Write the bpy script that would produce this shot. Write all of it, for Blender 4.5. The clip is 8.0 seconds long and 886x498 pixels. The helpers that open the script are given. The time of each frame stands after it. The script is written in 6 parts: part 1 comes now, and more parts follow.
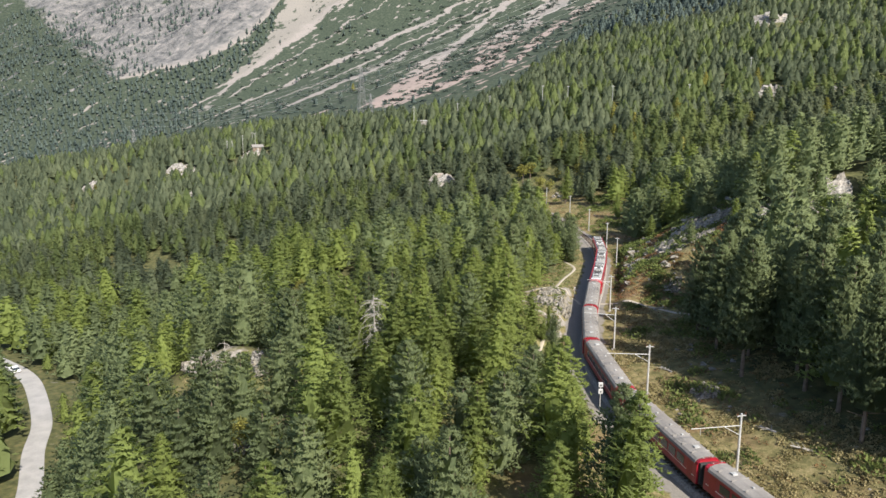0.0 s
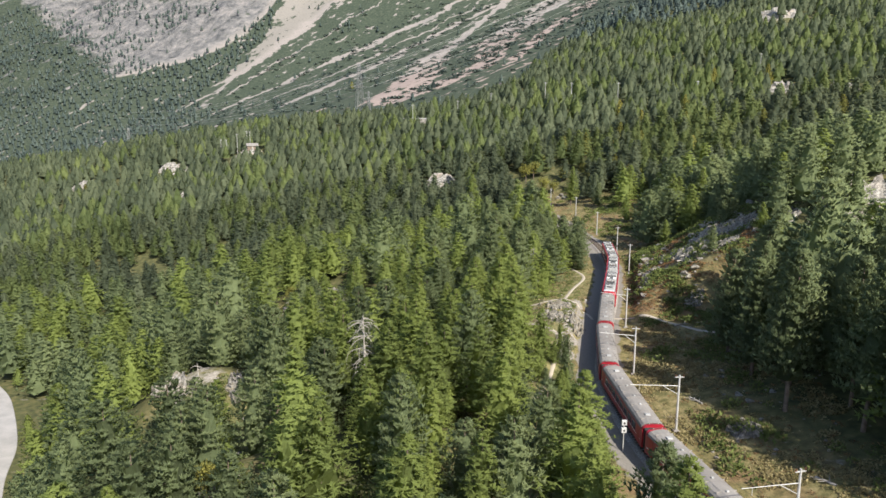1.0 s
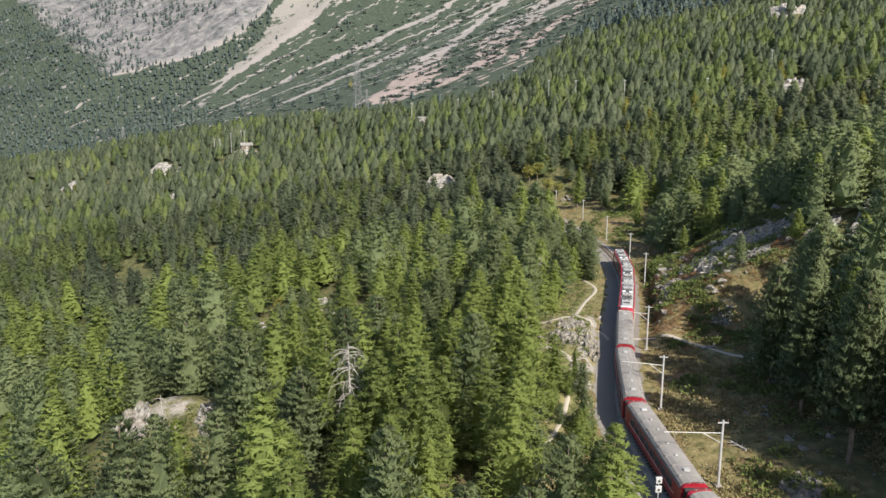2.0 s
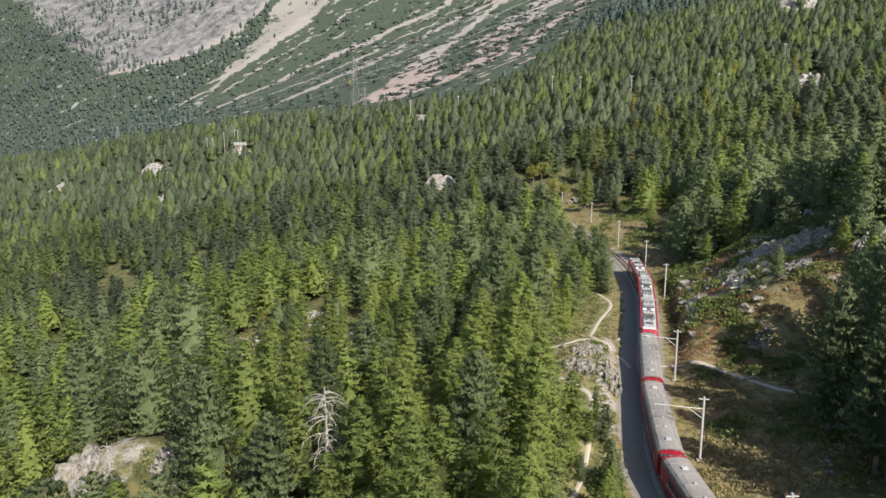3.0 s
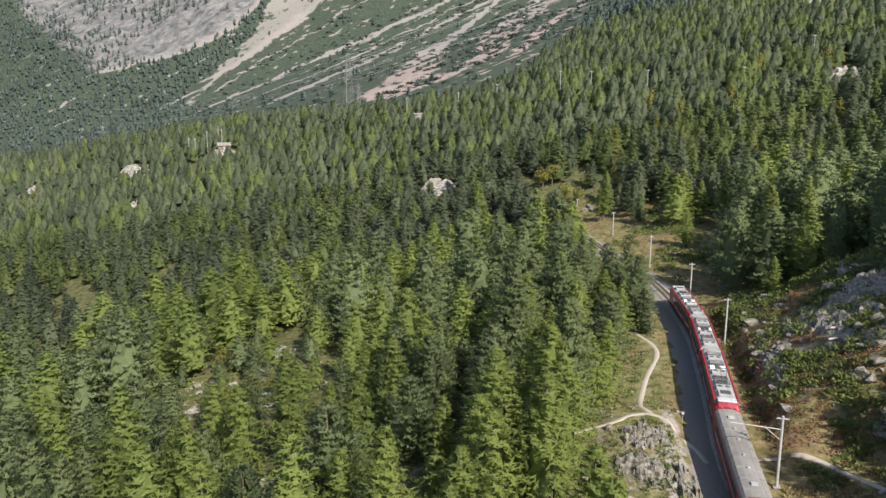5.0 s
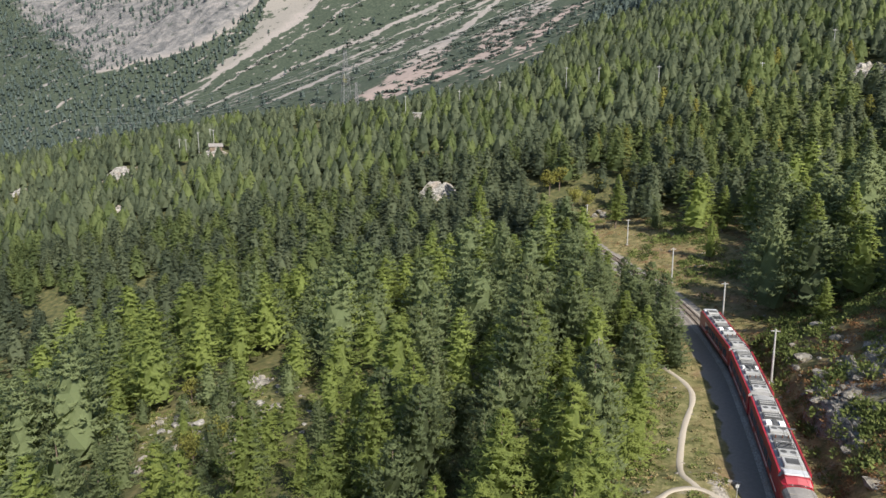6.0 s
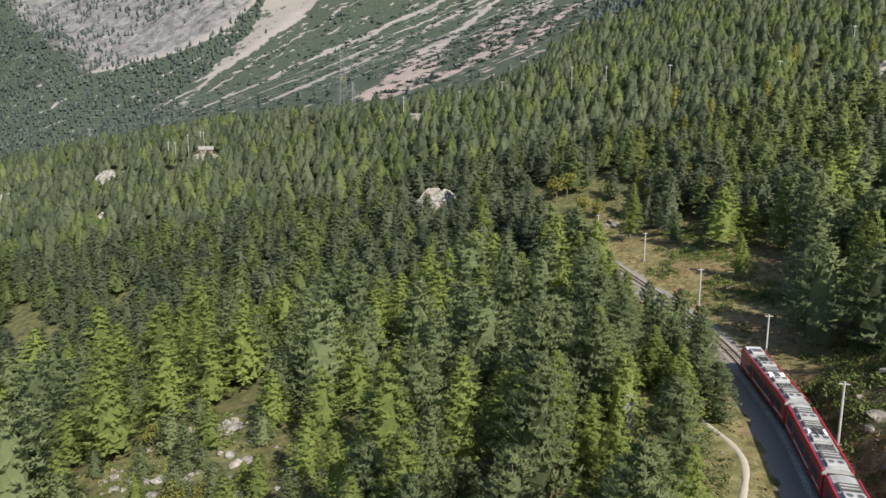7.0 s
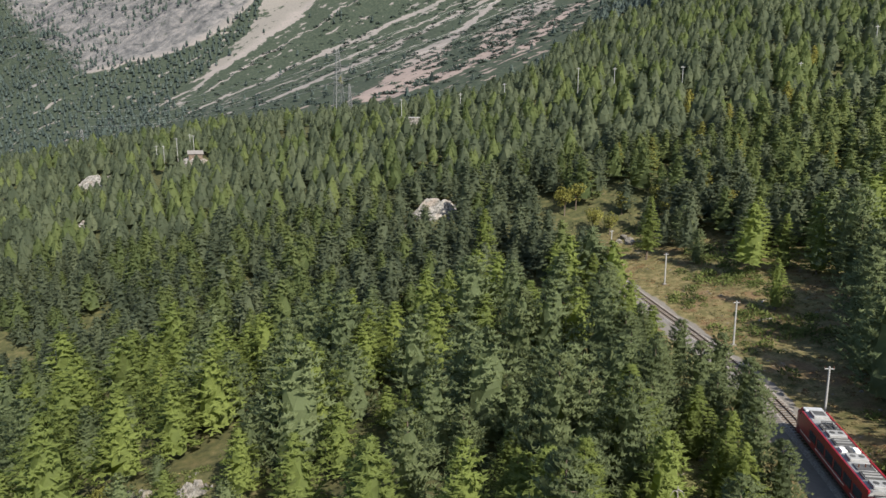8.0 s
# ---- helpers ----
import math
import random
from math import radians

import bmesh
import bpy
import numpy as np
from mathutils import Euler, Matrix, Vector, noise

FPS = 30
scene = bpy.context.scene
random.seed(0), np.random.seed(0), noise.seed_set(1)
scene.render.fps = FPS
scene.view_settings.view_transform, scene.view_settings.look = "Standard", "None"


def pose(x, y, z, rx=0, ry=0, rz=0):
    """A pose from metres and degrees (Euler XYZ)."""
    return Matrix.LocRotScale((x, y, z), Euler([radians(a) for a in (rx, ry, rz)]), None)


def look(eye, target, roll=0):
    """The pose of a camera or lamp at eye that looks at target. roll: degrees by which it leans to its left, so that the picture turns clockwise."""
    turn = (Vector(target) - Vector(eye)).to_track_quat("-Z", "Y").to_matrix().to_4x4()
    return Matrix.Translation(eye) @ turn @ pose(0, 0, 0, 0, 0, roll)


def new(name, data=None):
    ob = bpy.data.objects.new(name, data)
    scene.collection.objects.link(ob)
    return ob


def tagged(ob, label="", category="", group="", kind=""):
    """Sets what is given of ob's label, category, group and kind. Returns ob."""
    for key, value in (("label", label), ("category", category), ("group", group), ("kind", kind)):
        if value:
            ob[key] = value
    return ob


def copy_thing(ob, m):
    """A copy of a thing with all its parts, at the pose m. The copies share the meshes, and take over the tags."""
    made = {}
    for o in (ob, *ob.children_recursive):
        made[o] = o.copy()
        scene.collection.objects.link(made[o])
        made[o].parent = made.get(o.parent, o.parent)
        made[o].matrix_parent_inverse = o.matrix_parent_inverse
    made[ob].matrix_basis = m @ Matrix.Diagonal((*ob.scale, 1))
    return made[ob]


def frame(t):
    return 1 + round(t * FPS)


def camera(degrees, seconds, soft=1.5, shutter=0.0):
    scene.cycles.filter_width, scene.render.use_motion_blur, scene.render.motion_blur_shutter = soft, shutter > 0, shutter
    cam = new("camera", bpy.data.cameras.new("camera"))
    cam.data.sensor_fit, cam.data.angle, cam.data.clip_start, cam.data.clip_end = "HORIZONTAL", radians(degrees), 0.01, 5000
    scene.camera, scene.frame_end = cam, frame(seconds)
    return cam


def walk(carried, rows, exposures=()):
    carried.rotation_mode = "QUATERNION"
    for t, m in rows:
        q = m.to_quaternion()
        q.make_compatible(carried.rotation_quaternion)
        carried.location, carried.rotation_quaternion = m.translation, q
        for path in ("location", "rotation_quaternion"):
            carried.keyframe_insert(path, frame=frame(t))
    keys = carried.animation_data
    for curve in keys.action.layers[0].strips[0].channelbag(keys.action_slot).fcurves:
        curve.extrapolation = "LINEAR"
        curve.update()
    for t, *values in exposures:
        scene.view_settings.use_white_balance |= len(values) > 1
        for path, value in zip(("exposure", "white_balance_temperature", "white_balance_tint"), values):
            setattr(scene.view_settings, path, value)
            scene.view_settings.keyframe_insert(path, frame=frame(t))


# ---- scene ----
cam = camera(66.4, 8.0)
PATH = [
    (0, (0.082, 0.385, 34.243), (0.084, 2.353, 33.886), 0.2),
    (0.5, (0.212, 6.429, 34.117), (0.214, 8.396, 33.758), 0.2),
    (1, (0.261, 12.742, 34.04), (0.263, 14.709, 33.679), 0.2),
    (1.5, (0.416, 19.182, 33.843), (0.417, 21.149, 33.481), 0.2),
    (1.7, (0.443, 21.82, 33.818), (0.444, 23.787, 33.456), 0.2),
    (2.8, (0.935, 37.255, 33.669), (0.934, 39.221, 33.301), 0.1),
    (3, (1.004, 40.041, 33.63), (1.002, 42.007, 33.263), -0.0),
    (3.5, (1.21, 47.345, 33.431), (1.207, 49.311, 33.064), -0.1),
    (4, (1.379, 54.753, 33.196), (1.376, 56.719, 32.828), -0.1),
    (4.5, (1.249, 61.989, 33.028), (1.247, 63.955, 32.661), -0.1),
    (4.7, (1.095, 64.872, 32.933), (1.096, 66.838, 32.567), -0.0),
    (5.8, (1.699, 82.271, 32.747), (1.696, 84.237, 32.378), -0.1),
    (6, (1.988, 85.452, 32.749), (1.982, 87.418, 32.382), -0.1),
    (6.5, (2.107, 93.457, 33.088), (2.1, 95.423, 32.72), -0.2),
    (7, (2.217, 101.042, 33.749), (2.21, 103.008, 33.381), -0.2),
    (7.5, (2.359, 108.908, 34.498), (2.352, 110.874, 34.13), -0.1),
    (8, (2.394, 116.804, 35.415), (2.387, 118.77, 35.048), -0.1),
]
walk(cam, [(t, look(eye, target, roll)) for t, eye, target, roll in PATH], [(0.0, 1.33), (3.0, 1.22), (5.0, 1.18), (6.5, 1.12), (7.5, 1.05), (8.0, 0.96)])

# ---- world, sun, exposure ----
SUN_AZ, SUN_EL = 150.0, 39.0      # degrees clockwise from +y, degrees above the horizon
world = bpy.data.worlds.new("sky")
scene.world = world
world.use_nodes = True
sky = world.node_tree.nodes.new("ShaderNodeTexSky")
sky.sky_type, sky.sun_disc = "NISHITA", False
sky.sun_elevation, sky.sun_rotation = radians(SUN_EL), radians(SUN_AZ)
sky.altitude, sky.air_density, sky.dust_density, sky.ozone_density = 1800.0, 1.0, 4.0, 0.6
world.node_tree.links.new(sky.outputs[0], world.node_tree.nodes["Background"].inputs[0])
world.node_tree.nodes["Background"].inputs[1].default_value = 0.125
sun = new("sun", bpy.data.lights.new("sun", "SUN"))
sun.data.energy, sun.data.angle, sun.data.color = 5.0, radians(0.6), (1.0, 0.94, 0.84)
to_sun = Vector((math.sin(radians(SUN_AZ)) * math.cos(radians(SUN_EL)), math.cos(radians(SUN_AZ)) * math.cos(radians(SUN_EL)), math.sin(radians(SUN_EL))))
sun.matrix_world = look((0, 0, 500), Vector((0, 0, 500)) - to_sun)

# ---- small helpers ----
rng = np.random.default_rng(7)


def sstep(a, b, v):
    k = np.clip((v - a) / (b - a), 0, 1)
    return k * k * (3 - 2 * k)


def soft(v, k=3.0):
    """A ramp with a rounded foot."""
    return k * np.logaddexp(0, np.asarray(v, float) / k)


def lattice(ix, iy, seed):
    h = (ix.astype(np.int64) * 374761393 + iy.astype(np.int64) * 668265263 + seed * 974634721) & 0xFFFFFFFF
    h = ((h ^ (h >> 13)) * 1274126177) & 0xFFFFFFFF
    return ((h ^ (h >> 16)) & 0xFFFF) / 65535.0


def vnoise(x, y, seed=0):
    x, y = np.asarray(x, float), np.asarray(y, float)
    ix, iy = np.floor(x), np.floor(y)
    fx, fy = x - ix, y - iy
    fx, fy = fx * fx * (3 - 2 * fx), fy * fy * (3 - 2 * fy)
    a, b = lattice(ix, iy, seed), lattice(ix + 1, iy, seed)
    c, d = lattice(ix, iy + 1, seed), lattice(ix + 1, iy + 1, seed)
    return (a + (b - a) * fx) * (1 - fy) + (c + (d - c) * fx) * fy


def fbm(x, y, seed=0, octaves=4):
    """Noise about 0, roughly -1 to 1."""
    total, amp, norm = 0.0, 1.0, 0.0
    for k in range(octaves):
        total = total + amp * (vnoise(x * 2 ** k + 17 * k, y * 2 ** k - 9 * k, seed + k) * 2 - 1)
        norm, amp = norm + amp, amp * 0.5
    return total / norm


def mesh_object(name, verts, faces, material=None, parent=None, label="", smooth=False):
    me = bpy.data.meshes.new(name)
    me.from_pydata([tuple(v) for v in verts], [], [tuple(f) for f in faces])
    me.update()
    if smooth:
        me.shade_smooth()
    ob = new(name, me)
    if material:
        me.materials.append(material)
    if parent:
        ob.parent = parent
    if label:
        tagged(ob, label)
    return ob


def tri_mesh(name, verts, tris, material, tint=None, normals=None, inner=None):
    """A mesh of triangles from arrays, with an optional tint per vertex."""
    me = bpy.data.meshes.new(name)
    me.vertices.add(len(verts))
    me.vertices.foreach_set("co", np.ascontiguousarray(verts, dtype=np.float32).ravel())
    me.loops.add(len(tris) * 3)
    me.loops.foreach_set("vertex_index", np.ascontiguousarray(tris, dtype=np.int32).ravel())
    me.polygons.add(len(tris))
    me.polygons.foreach_set("loop_start", np.arange(0, len(tris) * 3, 3, dtype=np.int32))
    me.update(calc_edges=True)
    if tint is not None:
        me.attributes.new("tint", "FLOAT", "POINT").data.foreach_set("value", np.ascontiguousarray(tint, dtype=np.float32))
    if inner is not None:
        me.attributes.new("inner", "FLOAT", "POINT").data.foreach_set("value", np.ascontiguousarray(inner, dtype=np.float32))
    if normals is not None:
        me.shade_smooth()
        me.normals_split_custom_set_from_vertices(normals)
    me.materials.append(material)
    return me


def part(name, bm, material, parent, label=""):
    """Links a bmesh as one mesh object under a thing or a part."""
    me = bpy.data.meshes.new(name)
    bm.to_mesh(me)
    bm.free()
    me.materials.append(material)
    ob = new(name, me)
    ob.parent = parent
    if label:
        tagged(ob, label)
    return ob


def box(bm, x0, x1, y0, y1, z0, z1, bevel=0.0):
    made = bmesh.ops.create_cube(bm, size=1)["verts"]
    for v in made:
        v.co = Vector(((x0 + x1) / 2 + v.co.x * (x1 - x0), (y0 + y1) / 2 + v.co.y * (y1 - y0), (z0 + z1) / 2 + v.co.z * (z1 - z0)))
    if bevel:
        edges = list({e for v in made for e in v.link_edges})
        bmesh.ops.bevel(bm, geom=edges, offset=bevel, segments=2, affect="EDGES", profile=0.5)
    return bm


def tube(bm, a, b, r0, r1=None, sides=8):
    a, b = Vector(a), Vector(b)
    r1 = r0 if r1 is None else r1
    turn = (b - a).to_track_quat("Z", "Y").to_matrix().to_4x4()
    bmesh.ops.create_cone(bm, cap_ends=True, segments=sides, radius1=r0, radius2=r1, depth=(b - a).length,
                          matrix=Matrix.Translation((a + b) / 2) @ turn)
    return bm


def thing(name, label, category, m=None, group="", kind=""):
    ob = new(name)
    ob.empty_display_size = 0.3
    if m is not None:
        ob.matrix_world = m
    return tagged(ob, label, category, group, kind)


# ---- materials ----
class Nodes:
    """A short way to write a node material."""

    def __init__(self, name):
        self.mat = bpy.data.materials.new(name)
        self.mat.use_nodes = True
        self.tree = self.mat.node_tree
        self.bsdf = self.tree.nodes["Principled BSDF"]
        self.out = self.tree.nodes["Material Output"]

    def add(self, kind, **sets):
        node = self.tree.nodes.new("ShaderNode" + kind)
        for key, value in sets.items():
            if key.startswith("in_"):
                spot = key[3:]
                node.inputs[int(spot) if spot.isdigit() else spot.replace("_", " ")].default_value = value
            else:
                setattr(node, key, value)
        return node

    def link(self, a, b):
        self.tree.links.new(a, b)

    def pos(self):
        return self.add("NewGeometry").outputs["Position"]

    def local(self):
        return self.add("TexCoord").outputs["Object"]

    def noise(self, scale, detail=4.0, vector=None, rough=0.55):
        node = self.add("TexNoise", in_Scale=scale, in_Detail=detail, in_Roughness=rough)
        self.link(vector if vector is not None else self.pos(), node.inputs["Vector"])
        return node.outputs["Fac"]

    def ramp(self, fac, *stops):
        node = self.add("ValToRGB")
        el = node.color_ramp.elements
        while len(el) < len(stops):
            el.new(0.5)
        for e, (p, c) in zip(el, stops):
            e.position = p
            e.color = (*c, 1) if isinstance(c, tuple) else (c, c, c, 1)
        self.link(fac, node.inputs[0])
        return node.outputs[0]

    def mix(self, fac, a, b, blend="MIX"):
        node = self.add("Mix", data_type="RGBA", blend_type=blend)
        for spot, value in ((0, fac), (6, a), (7, b)):
            if isinstance(value, (int, float)):
                node.inputs[spot].default_value = value if spot == 0 else (value, value, value, 1)
            elif isinstance(value, tuple):
                node.inputs[spot].default_value = (*value, 1)
            else:
                self.link(value, node.inputs[spot])
        return node.outputs[2]

    def calc(self, op, a, b=0.0, clamp=False):
        node = self.add("Math", operation=op, use_clamp=clamp)
        for spot, value in ((0, a), (1, b)):
            if isinstance(value, (int, float)):
                node.inputs[spot].default_value = value
            else:
                self.link(value, node.inputs[spot])
        return node.outputs[0]

    def attr(self, name):
        return self.add("Attribute", attribute_name=name).outputs["Fac"]

    def finish(self, colour, rough=0.8, metal=0.0, bump=None, strength=0.4, distance=0.05, spec=0.3):
        for spot, value in (("Base Color", colour), ("Roughness", rough), ("Metallic", metal)):
            if isinstance(value, tuple):
                self.bsdf.inputs[spot].default_value = (*value, 1)
            elif isinstance(value, (int, float)):
                self.bsdf.inputs[spot].default_value = value
            else:
                self.link(value, self.bsdf.inputs[spot])
        self.bsdf.inputs["Specular IOR Level"].default_value = spec
        if bump is not None:
            node = self.add("Bump", in_Strength=strength, in_Distance=distance)
            self.link(bump, node.inputs["Height"])
            self.link(node.outputs[0], self.bsdf.inputs["Normal"])
        return self.mat


def worn(name, base, dark, scale=1.5, rough=0.6, metal=0.0, spec=0.3, bump=0.15, random_part=0.0):
    """Paint, metal, stone or wood with stains at one scale and grain at another."""
    n = Nodes(name)
    big, fine = n.noise(scale, 4, n.local()), n.noise(scale * 14, 3, n.local())
    fac = n.calc("ADD", n.calc("MULTIPLY", big, 0.65), n.calc("MULTIPLY", fine, 0.35))
    col = n.mix(n.ramp(fac, (0.36, 0.0), (0.62, 1.0)), dark, base)
    if random_part:
        r = n.add("ObjectInfo").outputs["Random"]
        col = n.mix(n.calc("MULTIPLY", r, random_part), col, dark)
    return n.finish(col, rough, metal, fine, bump, 0.02, spec)


def foliage(name, dark, mid, light, random_source, through_light=0.25, leafy=0.22, fine=5.0):
    """Needles or leaves: a tone for each plant, a smaller one for each spray, and a soft fleck."""
    n = Nodes(name)
    if random_source == "object":
        plant = n.add("ObjectInfo").outputs["Random"]
    else:
        plant = n.attr("tint")
    leaf = n.add("NewGeometry").outputs["Random Per Island"]
    patch = n.noise(0.02, 3)
    fleck = n.noise(fine, 3, None, 0.6)
    needles = n.add("Bump", in_Strength=0.75, in_Distance=0.25)
    n.link(fleck, needles.inputs["Height"])
    fac = n.calc("ADD", n.calc("ADD", 0.08 if fine > 2 else 0.16, n.calc("MULTIPLY", plant, 0.60 if fine > 2 else 0.42)), n.calc("MULTIPLY", leaf, leafy))
    fac = n.calc("ADD", fac, n.calc("MULTIPLY", n.calc("SUBTRACT", patch, 0.5), 0.5))
    fac = n.calc("ADD", fac, n.calc("MULTIPLY", n.calc("SUBTRACT", fleck, 0.5), 0.42 if fine > 2 else 0.26))
    # shade inside the crown is put into the core's colour
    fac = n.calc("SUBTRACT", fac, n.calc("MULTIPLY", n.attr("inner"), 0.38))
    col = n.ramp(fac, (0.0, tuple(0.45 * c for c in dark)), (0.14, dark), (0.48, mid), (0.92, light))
    n.finish(col, 0.75, spec=0.12)
    thin = n.add("BsdfTranslucent")
    if fine > 1:
        n.link(needles.outputs[0], n.bsdf.inputs["Normal"])
    n.link(n.mix(0.8, col, light), thin.inputs[0])
    both = n.add("MixShader", in_0=through_light)
    n.link(n.bsdf.outputs[0], both.inputs[1])
    n.link(thin.outputs[0], both.inputs[2])
    n.link(both.outputs[0], n.out.inputs["Surface"])
    return n.mat


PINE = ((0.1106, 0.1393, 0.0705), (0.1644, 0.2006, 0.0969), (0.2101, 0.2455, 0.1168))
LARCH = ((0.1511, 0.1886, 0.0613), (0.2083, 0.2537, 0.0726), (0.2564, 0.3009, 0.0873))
# far copies of PINE and LARCH, shade and haze put into their colour
DIMMED_PINE = ((0.065, 0.083, 0.053), (0.1194, 0.1422, 0.0829), (0.176, 0.1991, 0.1139))
DIMMED_LARCH = ((0.0821, 0.1096, 0.0455), (0.1405, 0.1731, 0.0655), (0.1989, 0.2284, 0.0867))
# mountain conifers and scrub: the blue in this colour paints in distance haze
HAZED_PINE = ((0.0379, 0.0529, 0.0483), (0.0616, 0.0805, 0.069), (0.0924, 0.115, 0.092))
AUTUMN = ((0.13, 0.14, 0.040), (0.235, 0.23, 0.058), (0.34, 0.30, 0.080))
SHRUB = ((0.046, 0.062, 0.020), (0.088, 0.112, 0.032), (0.142, 0.164, 0.052))
MAT = {
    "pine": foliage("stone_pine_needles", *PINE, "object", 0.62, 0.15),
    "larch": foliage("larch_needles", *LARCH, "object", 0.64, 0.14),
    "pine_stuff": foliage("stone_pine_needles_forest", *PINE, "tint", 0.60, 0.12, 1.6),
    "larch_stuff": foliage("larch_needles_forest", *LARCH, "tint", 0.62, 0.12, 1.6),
    "dimmed_pine": foliage("dimmed_conifer_needles", *DIMMED_PINE, "tint", 0.60, 0.10, 0.3),
    "dimmed_larch": foliage("dimmed_larch_needles", *DIMMED_LARCH, "tint", 0.60, 0.10, 0.3),
    "hazed_pine": foliage("hazed_mountain_pine_needles", *HAZED_PINE, "tint", 0.20, 0.10, 0.2),
    "autumn": foliage("autumn_leaves", *AUTUMN, "object", 0.35),
    "shrub": foliage("shrub_leaves", *SHRUB, "tint", 0.25),
    "bark": worn("bark", (0.15, 0.115, 0.085), (0.06, 0.045, 0.035), 2.0, 0.9, bump=0.6),
    "dead_wood": worn("bleached_dead_wood", (0.28, 0.26, 0.23), (0.15, 0.135, 0.115), 2.0, 0.85, bump=0.5),
    "rock": None, "pale_rock": None, "gravel": None,
    "rail": worn("rail_steel", (0.16, 0.11, 0.08), (0.07, 0.05, 0.04), 1.0, 0.5, 0.6),
    "sleeper": worn("weathered_sleeper", (0.11, 0.085, 0.065), (0.05, 0.04, 0.032), 1.5, 0.9),
    "mast": worn("galvanised_steel", (0.42, 0.42, 0.40), (0.27, 0.26, 0.25), 0.8, 0.55, 0.35),
    "lattice": worn("weathered_lattice_steel", (0.20, 0.205, 0.20), (0.13, 0.13, 0.125), 0.8, 0.6, 0.3),
    "insulator": worn("brown_insulator", (0.12, 0.05, 0.03), (0.06, 0.03, 0.02), 3.0, 0.25, spec=0.5),
    "red": worn("red_train_paint", (0.27, 0.009, 0.020), (0.19, 0.008, 0.015), 0.6, 0.38, spec=0.5, bump=0.03),
    "dark_red": worn("dark_red_train_paint", (0.30, 0.022, 0.020), (0.19, 0.018, 0.016), 0.6, 0.45, spec=0.4, bump=0.03),
    "roof": worn("grey_carriage_roof", (0.185, 0.173, 0.16), (0.125, 0.115, 0.105), 0.45, 0.7, bump=0.05),
    "light_roof": worn("silver_roof_paint", (0.29, 0.29, 0.285), (0.17, 0.17, 0.165), 0.5, 0.5, bump=0.04),
    "white": worn("white_paint", (0.78, 0.78, 0.76), (0.6, 0.6, 0.58), 0.7, 0.45, spec=0.4, bump=0.02),
    "silver": worn("pale_silver_paint", (0.46, 0.47, 0.48), (0.33, 0.335, 0.34), 0.7, 0.4, 0.2, spec=0.4, bump=0.02),
    "under": worn("underframe_grime", (0.06, 0.052, 0.046), (0.03, 0.027, 0.024), 1.0, 0.8),
    "rubber": worn("black_rubber", (0.03, 0.03, 0.03), (0.018, 0.018, 0.018), 1.0, 0.8),
    "equip": worn("roof_equipment_grey", (0.085, 0.085, 0.085), (0.03, 0.03, 0.03), 1.0, 0.6),
    "copper": worn("contact_wire", (0.10, 0.08, 0.06), (0.06, 0.05, 0.04), 0.5, 0.5, 0.6),
    "sign": worn("grey_sign_back", (0.34, 0.34, 0.33), (0.24, 0.24, 0.24), 2.0, 0.5),
}
glass = Nodes("tinted_window_glass")
MAT["glass"] = glass.finish((0.025, 0.03, 0.034), 0.08, spec=0.6)

rock = Nodes("grey_granite")
p = rock.pos()
lichen, crack = rock.noise(0.9, 5, p), rock.noise(1.7, 8, p, 0.72)
col = rock.ramp(crack, (0.35, (0.040, 0.037, 0.030)), (0.45, (0.120, 0.110, 0.092)), (0.58, (0.205, 0.190, 0.164)), (0.74, (0.33, 0.31, 0.28)))
col = rock.mix(rock.ramp(lichen, (0.52, 0.0), (0.66, 0.75)), col, (0.20, 0.17, 0.12))
MAT["rock"] = rock.finish(col, 0.9, 0, crack, 1.0, 0.35, 0.2)

pale = Nodes("pale_weathered_rock")
p = pale.pos()
crack, stain = pale.noise(0.8, 7, p, 0.7), pale.noise(0.25, 4, p)
col = pale.ramp(crack, (0.36, (0.050, 0.048, 0.042)), (0.47, (0.15, 0.142, 0.128)), (0.62, (0.28, 0.265, 0.24)))
col = pale.mix(pale.ramp(stain, (0.5, 0.0), (0.68, 0.55)), col, (0.25, 0.20, 0.16))
MAT["pale_rock"] = pale.finish(col, 0.9, 0, crack, 1.0, 0.5, 0.2)

gravel = Nodes("railway_ballast")
stone, dust = gravel.add("TexVoronoi", in_Scale=9.0), gravel.noise(0.5, 4)
gravel.link(gravel.pos(), stone.inputs["Vector"])
col = gravel.mix(gravel.ramp(stone.outputs["Color"], (0.2, 0.0), (0.8, 1.0)), (0.13, 0.12, 0.108), (0.28, 0.262, 0.24))
col = gravel.mix(gravel.ramp(dust, (0.4, 0.0), (0.7, 0.6)), col, (0.17, 0.135, 0.11))
MAT["gravel"] = gravel.finish(col, 0.95, 0, stone.outputs["Distance"], 0.5, 0.04, 0.2)

# ---- the railway line in plan ----
LINE = [(52, -10), (40, 25), (33.6, 45), (29.6, 58), (27.0, 66.5), (24.8, 77), (23.6, 89), (23.7, 101), (24.7, 109), (26.4, 117),
        (28.4, 125), (31.0, 135), (34.6, 147), (38.4, 161), (40.9, 171), (42.9, 183), (44.3, 197), (44.5, 211), (43.7, 224), (42.2, 240),
        (40.5, 258), (37.0, 280), (30.0, 305), (20.0, 335)]


